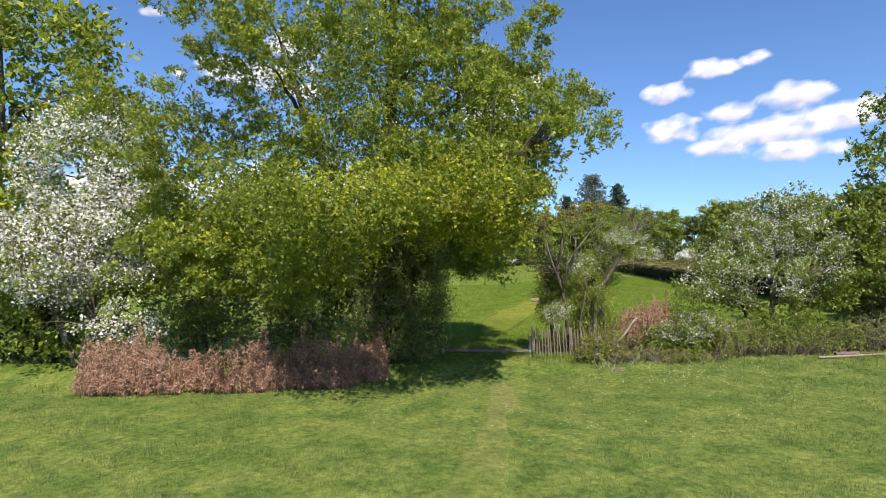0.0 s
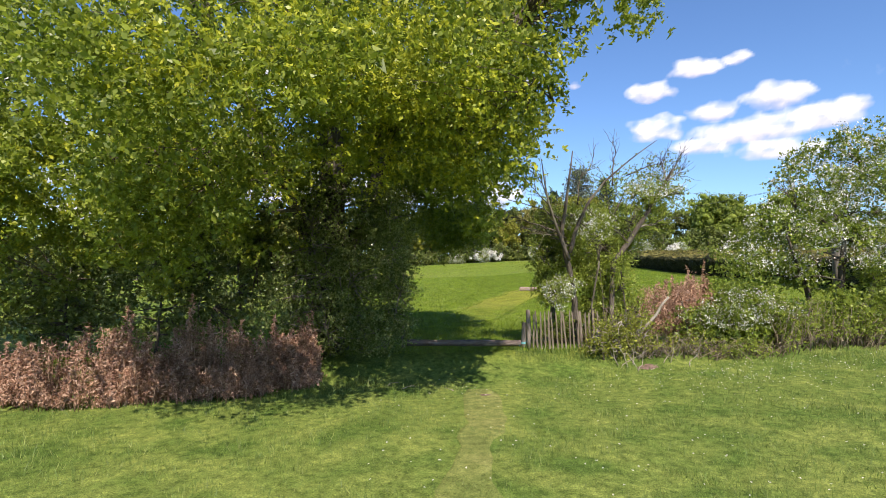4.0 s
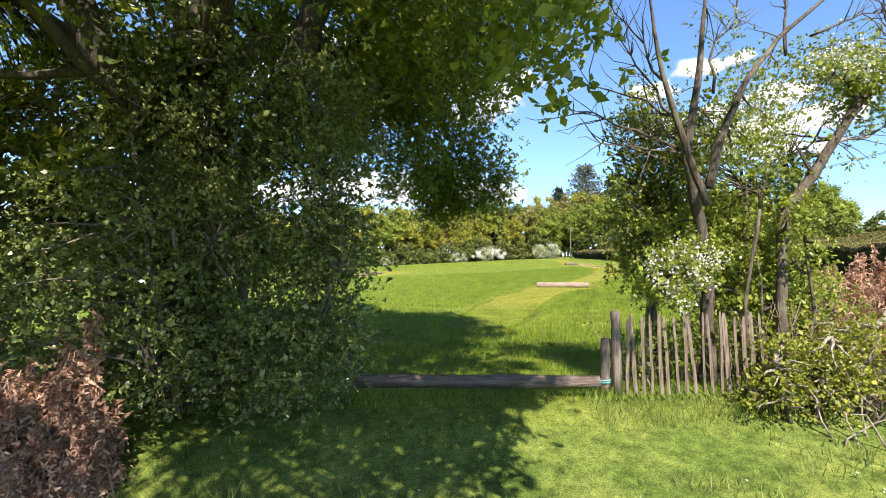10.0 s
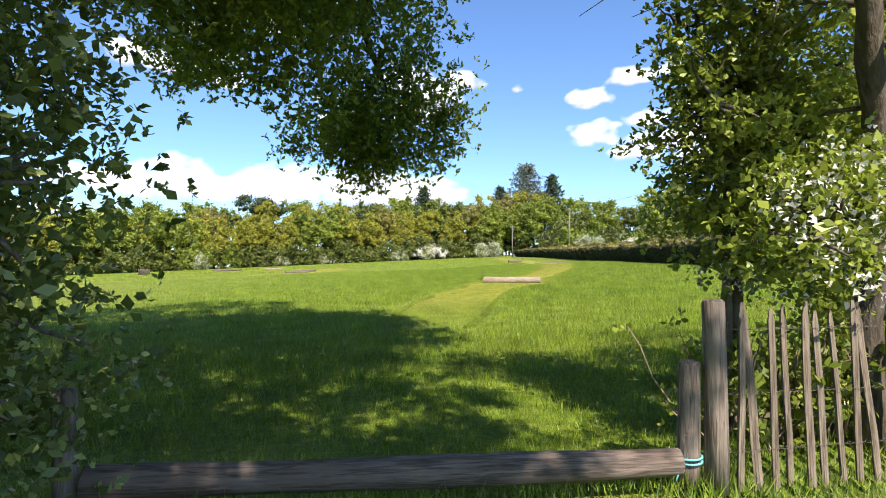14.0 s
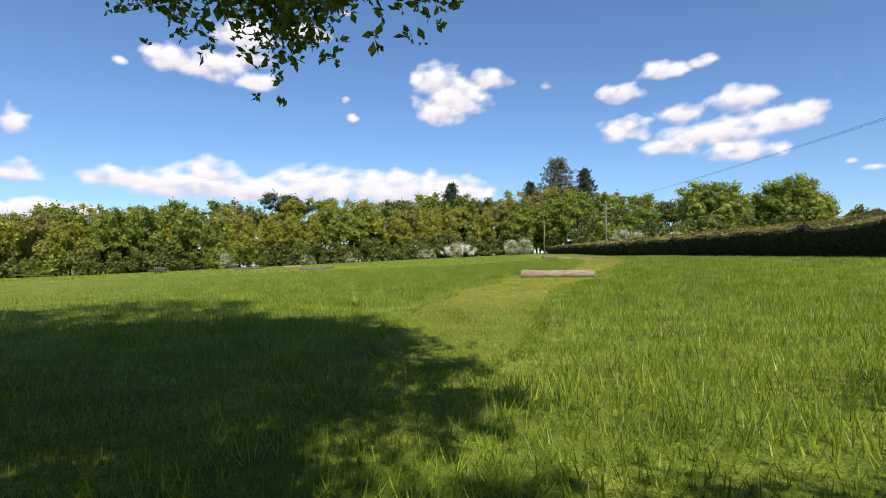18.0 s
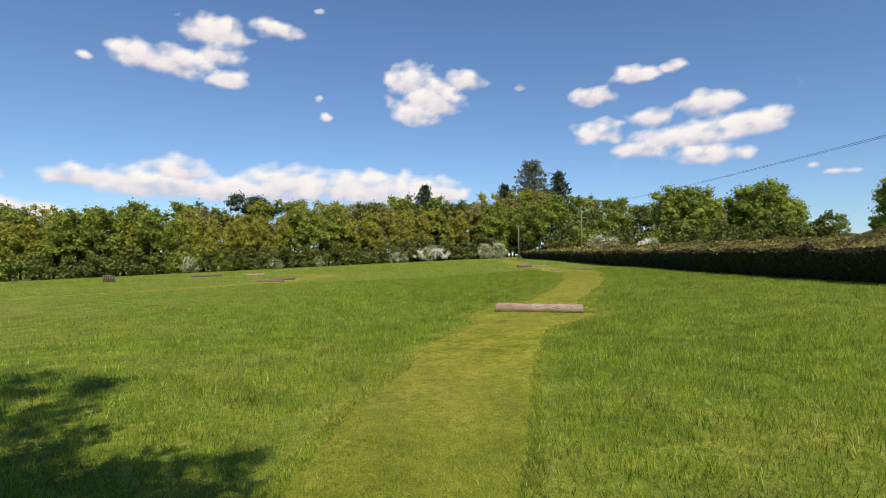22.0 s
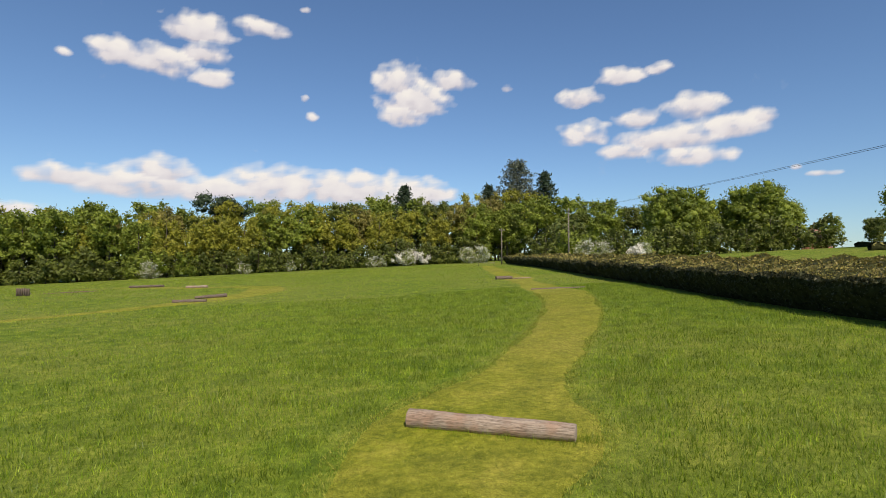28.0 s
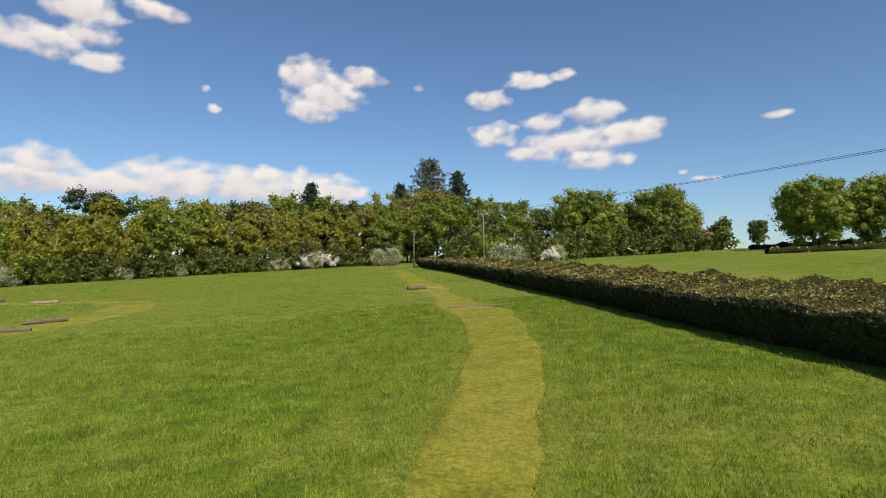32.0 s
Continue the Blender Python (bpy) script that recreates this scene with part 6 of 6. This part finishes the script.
def cloud(blobs, seed):
    """A soft fair-weather cloud: blobs of (azimuth, elevation, half width, half height) in degrees, far behind all else."""
    b = np.array(blobs, float)
    lo, hi = (b[:, :2] - 1.9 * b[:, 2:] - 0.4).min(0), (b[:, :2] + 1.9 * b[:, 2:] + 0.4).max(0)
    n, m = int(min(90, 12 + (hi[0] - lo[0]) * 4)), int(min(40, 10 + (hi[1] - lo[1]) * 5))
    A, E2 = np.meshgrid(np.linspace(lo[0], hi[0], n), np.linspace(lo[1], hi[1], m), indexing="ij")
    dens, top = np.full(A.shape, -9.0), np.zeros(A.shape)
    for az, el, ra, re in b:
        d = 1 - ((A - az) / (ra * 1.25)) ** 2 - ((E2 - el) / (re * np.where(E2 < el, 1.05, 1.35))) ** 2
        top = np.where(d > dens, 0.52 + 0.42 * (E2 - el) / re, top)
        dens = np.maximum(dens, d)
    fluff = np.array([noise.fractal(Vector((a * 0.62 + seed * 5, e * 1.0, seed)), 1.1, 2.1, 4) for a, e in zip(A.ravel(), E2.ravel())]).reshape(A.shape)
    dens = np.clip(0.92 * dens + 0.54 * fluff - (0.03 if len(b) > 1 else 0.22), 0, 1.2)
    edge = np.minimum.reduce([np.arange(n)[:, None] * np.ones(m), np.arange(n)[::-1][:, None] * np.ones(m), np.arange(m)[None] * np.ones((n, 1)), np.arange(m)[::-1][None] * np.ones((n, 1))])
    dens = dens * np.clip(edge / 3.0, 0, 1) - 0.35 * (edge < 2)
    a, e = np.radians(A), np.radians(E2)
    v = CLOUD_FAR * np.stack([np.sin(a) * np.cos(e), np.cos(a) * np.cos(e), np.sin(e)], -1).reshape(-1, 3)
    i, j = np.meshgrid(np.arange(n - 1), np.arange(m - 1), indexing="ij")
    q = i * m + j
    ob = mesh_part("cloud", v, np.stack([q, q + m, q + m + 1, q + 1], -1).reshape(-1, 4), M_CLOUD)
    for key, val in (("puff", dens), ("lit", np.clip(top + 0.25 * fluff, 0, 1))):
        ob.data.attributes.new(key, "FLOAT", "POINT").data.foreach_set("value", val.astype(np.float32).ravel())
    return tagged(ob, "soft white fair-weather cloud in a blue sky", "cloud", "clouds", "structure")


cloud([(-16.8, 18.9, 2.2, 1.2), (-13.3, 18.8, 3.0, 1.4), (-10.2, 21.9, 2.9, 1.4), (-9.6, 20.0, 2.1, 1.1), (-8.8, 17.8, 1.9, 0.8), (-4.4, 22.8, 2.5, 0.8)], 1)
cloud([(9.6, 18.8, 2.4, 1.7), (11.4, 17.1, 3.6, 2.0), (15.4, 19.0, 2.1, 1.1), (10.2, 15.7, 2.6, 1.2)], 2)
cloud([(28.6, 16.8, 2.2, 0.9), (32.7, 18.5, 2.1, 0.9), (36.2, 18.9, 1.2, 0.5)], 3)
cloud([(28.9, 13.3, 3.0, 1.3)], 4)
cloud([(34.2, 14.4, 1.9, 1.0), (39.5, 15.1, 2.5, 1.2), (37.1, 12.3, 5.3, 1.2), (42.6, 12.9, 3.0, 1.2), (45.2, 13.5, 1.1, 0.7), (33.1, 11.5, 2.6, 0.8), (39.0, 10.5, 3.5, 0.9)], 5)
cloud([(-20.5, 7.9, 3.2, 0.9), (-13.2, 8.9, 2.8, 1.4), (-15.1, 7.6, 6.0, 1.3), (-8, 7.4, 5.0, 1.2), (-2.5, 8.0, 6.0, 1.9), (4.2, 7.9, 6.5, 1.9), (11.0, 7.6, 4.5, 1.6)], 6)
cloud([(-28.5, 11.8, 1.3, 1.2)], 7)
cloud([(-28.0, 7.8, 1.8, 1.1)], 8)
cloud([(-26.1, 4.8, 4.3, 0.8), (-29.4, 4.6, 2.8, 0.7)], 9)
for i, b in enumerate([(-0.0, 16.8, 0.6, 0.45), (0.7, 15.0, 0.7, 0.55), (21.2, 18.3, 0.9, 0.5), (-21.1, 18.1, 0.8, 0.35), (0.0, 24.9, 0.6, 0.35), (47.5, 8.8, 0.5, 0.3), (55.2, 13.2, 1.5, 0.4), (49.3, 8.1, 1.3, 0.3), (-23.2, 22.9, 1.0, 0.5)]):
    cloud([b], 20 + i)

# ---- grass, the last and finest ----
rng = np.random.default_rng(200)


def sward(name, label, x, y, tall, width, material, lean=0.45):
    v, f = blades(x, y, tall, width, rng, lean)
    ob = mesh_part(name, v, f, material, smooth=False)
    return tagged(ob, label, "grass", kind="stuff")


# near meadow, short
n = 170000
x, y = rng.uniform(-17, 14, n), -0.4 - 18 * rng.random(n) ** 0.8
far = np.hypot(x + 3.0, y + 9)
m = tuft_mask(x, y, 1.9, 0.4)
m = 0.6 * m + 0.4 * tuft_mask(x, y, 6.1, 1.4)
tall = (0.025 + 0.115 * m ** 2 + 0.05 * (rng.random(n) < 0.05)) * rng.uniform(0.7, 1.3, n)
tall *= 1 + 0.9 * np.exp(-((y + 1.2) / 0.6) ** 2) * (np.abs(x + 1.7) > 1.2)
worn = np.exp(-((x + 0.8 - 0.30 * y) / 0.75) ** 2) * (y < -1.0)
keep = rng.random(n) > 0.15 * worn
sward("lawn_grass", "short sunlit meadow grass with a worn line to the gap", x[keep], y[keep], tall[keep] * (1 - 0.4 * worn[keep]), (0.009 + 0.0006 * far[keep]), M_LAWN)

# long meadow beyond the gap
n = 500000
s = rng.random(n)
y = -0.2 + 58 * s ** 1.2
x = -1.5 + 0.42 * y + rng.standard_normal(n) * (6.0 + 0.12 * y)
o = off_track(x, y)
keep = (o > -0.55 * rng.random(len(o)) ** 1.5 - 0.12 * tuft_mask(x, y, 5.0, 0.7)) & (x < np.interp(y, HEDGE[:, 1], HEDGE[:, 0]) + 0.5)
x, y, o = x[keep], y[keep], o[keep]
m = tuft_mask(x, y, 1.1, 1.0) * 0.5 + 0.5 * tuft_mask(x, y, 4.3, 2.0)
tall = (0.075 + 0.105 * m ** 1.4) * rng.uniform(0.6, 1.35, len(x)) * np.clip(0.45 + o * 0.9, 0.45, 1.0) * (1 - 0.45 * np.exp(-(y / 2.5) ** 2))
sward("meadow_grass", "lush long meadow grass in soft tufts", x, y, tall, 0.008 + 0.00032 * y, M_GRASS)

# mown strip, cropped
n = 190000
y = 6.0 + 44 * rng.random(n) ** 0.85
x = np.interp(y, TRACK_FINE[:, 1], TRACK_FINE[:, 0]) + rng.uniform(-3.6, 3.6, n)
keep = (off_track(x, y) < 0.05) & (rng.random(n) < smooth(4, 13, y))
x, y = x[keep], y[keep]
sward("mown_grass", "cropped yellowish grass on the mown strip", x, y, rng.uniform(0.03, 0.085, len(x)), 0.010 + 0.0003 * y, M_MOWN, 0.8)

# the older end of the strip, grown green again
n = 100000
y = 2.0 + 15 * rng.random(n)
x = np.interp(y, TRACK_FINE[:, 1], TRACK_FINE[:, 0]) + rng.uniform(-2.6, 2.6, n)
keep = off_track(x, y) < 0.05
x, y = x[keep], y[keep]
sward("regrown_grass", "short green regrowth on the older mown strip", x, y, rng.uniform(0.03, 0.10, len(x)) * np.clip((18 - y) / 6, 0.4, 1), 0.008 + 0.0003 * y, M_GRASS, 0.7)

# far tussocks
n = 50000
y = 50 + 100 * rng.random(n)
x = -20 + rng.uniform(-60, 65, n)
keep = (off_track(x, y) > 0.1) & (x < np.interp(y, HEDGE[:, 1], HEDGE[:, 0]) + 0.5)
x, y = x[keep], y[keep]
sward("far_meadow_grass", "distant meadow grass", x, y, rng.uniform(0.08, 0.2, len(x)), 0.02 + 0.0007 * y, M_GRASS, 0.7)

# tall rank grass along the fence, bar and hedge foot
n = 9000
x = np.r_[rng.uniform(-0.3, 2.4, n // 3), rng.uniform(-3.6, 0.2, n // 6), rng.uniform(3, 14, n // 4), rng.uniform(-7, -3.4, n // 4)]
y = np.r_[rng.normal(-0.35, 0.22, n // 3), rng.normal(0.12, 0.12, n // 6), rng.normal(-1.25, 0.35, n // 4), rng.normal(-1.3, 0.35, n // 4)]
sward("rank_grass", "taller rank grass along the fence and bank", x, y, rng.uniform(0.05, 0.15, len(x)), np.full(len(x), 0.007), M_LAWN, 0.5)

# uncut tufts along the foot of the log on the strip
u = rng.random(900)
x = 6.85 + 2.5 * u + rng.normal(0.05, 0.10, 900) - 0.10
y = 25.15 - 1.7 * u + rng.normal(0, 0.10, 900) - 0.14
x, y = np.r_[x, rng.normal(9.55, 0.12, 250)], np.r_[y, rng.normal(23.35, 0.14, 250)]
sward("tuft_grass", "uncut grass tufts along the foot of the log", x, y, rng.uniform(0.06, 0.18, len(x)), np.full(len(x), 0.012), M_GRASS, 0.4)

# little white flowers scattered over the near meadow
n = 420
x = np.r_[rng.normal(4.5, 1.6, n // 2), rng.uniform(-4, 9, n - n // 2)]
y = np.r_[rng.normal(-2.6, 0.8, n // 2), rng.uniform(-8, -1.5, n - n // 2)]
base = np.stack([x, y, height(x, y) + rng.uniform(0.06, 0.13, n)], 1)
base = np.repeat(base, 6, 0)
ang = np.tile(np.arange(6) * np.pi / 3, n)
v, f = kites(base, 0.013, rng, 0.4, 0.25, np.stack([np.cos(ang), np.sin(ang), 0 * ang], 1) * 3)
tagged(mesh_part("daisies", v, f, M_BLOSSOM, smooth=False), "scattered small white daisies in the meadow", "flowers", kind="stuff")
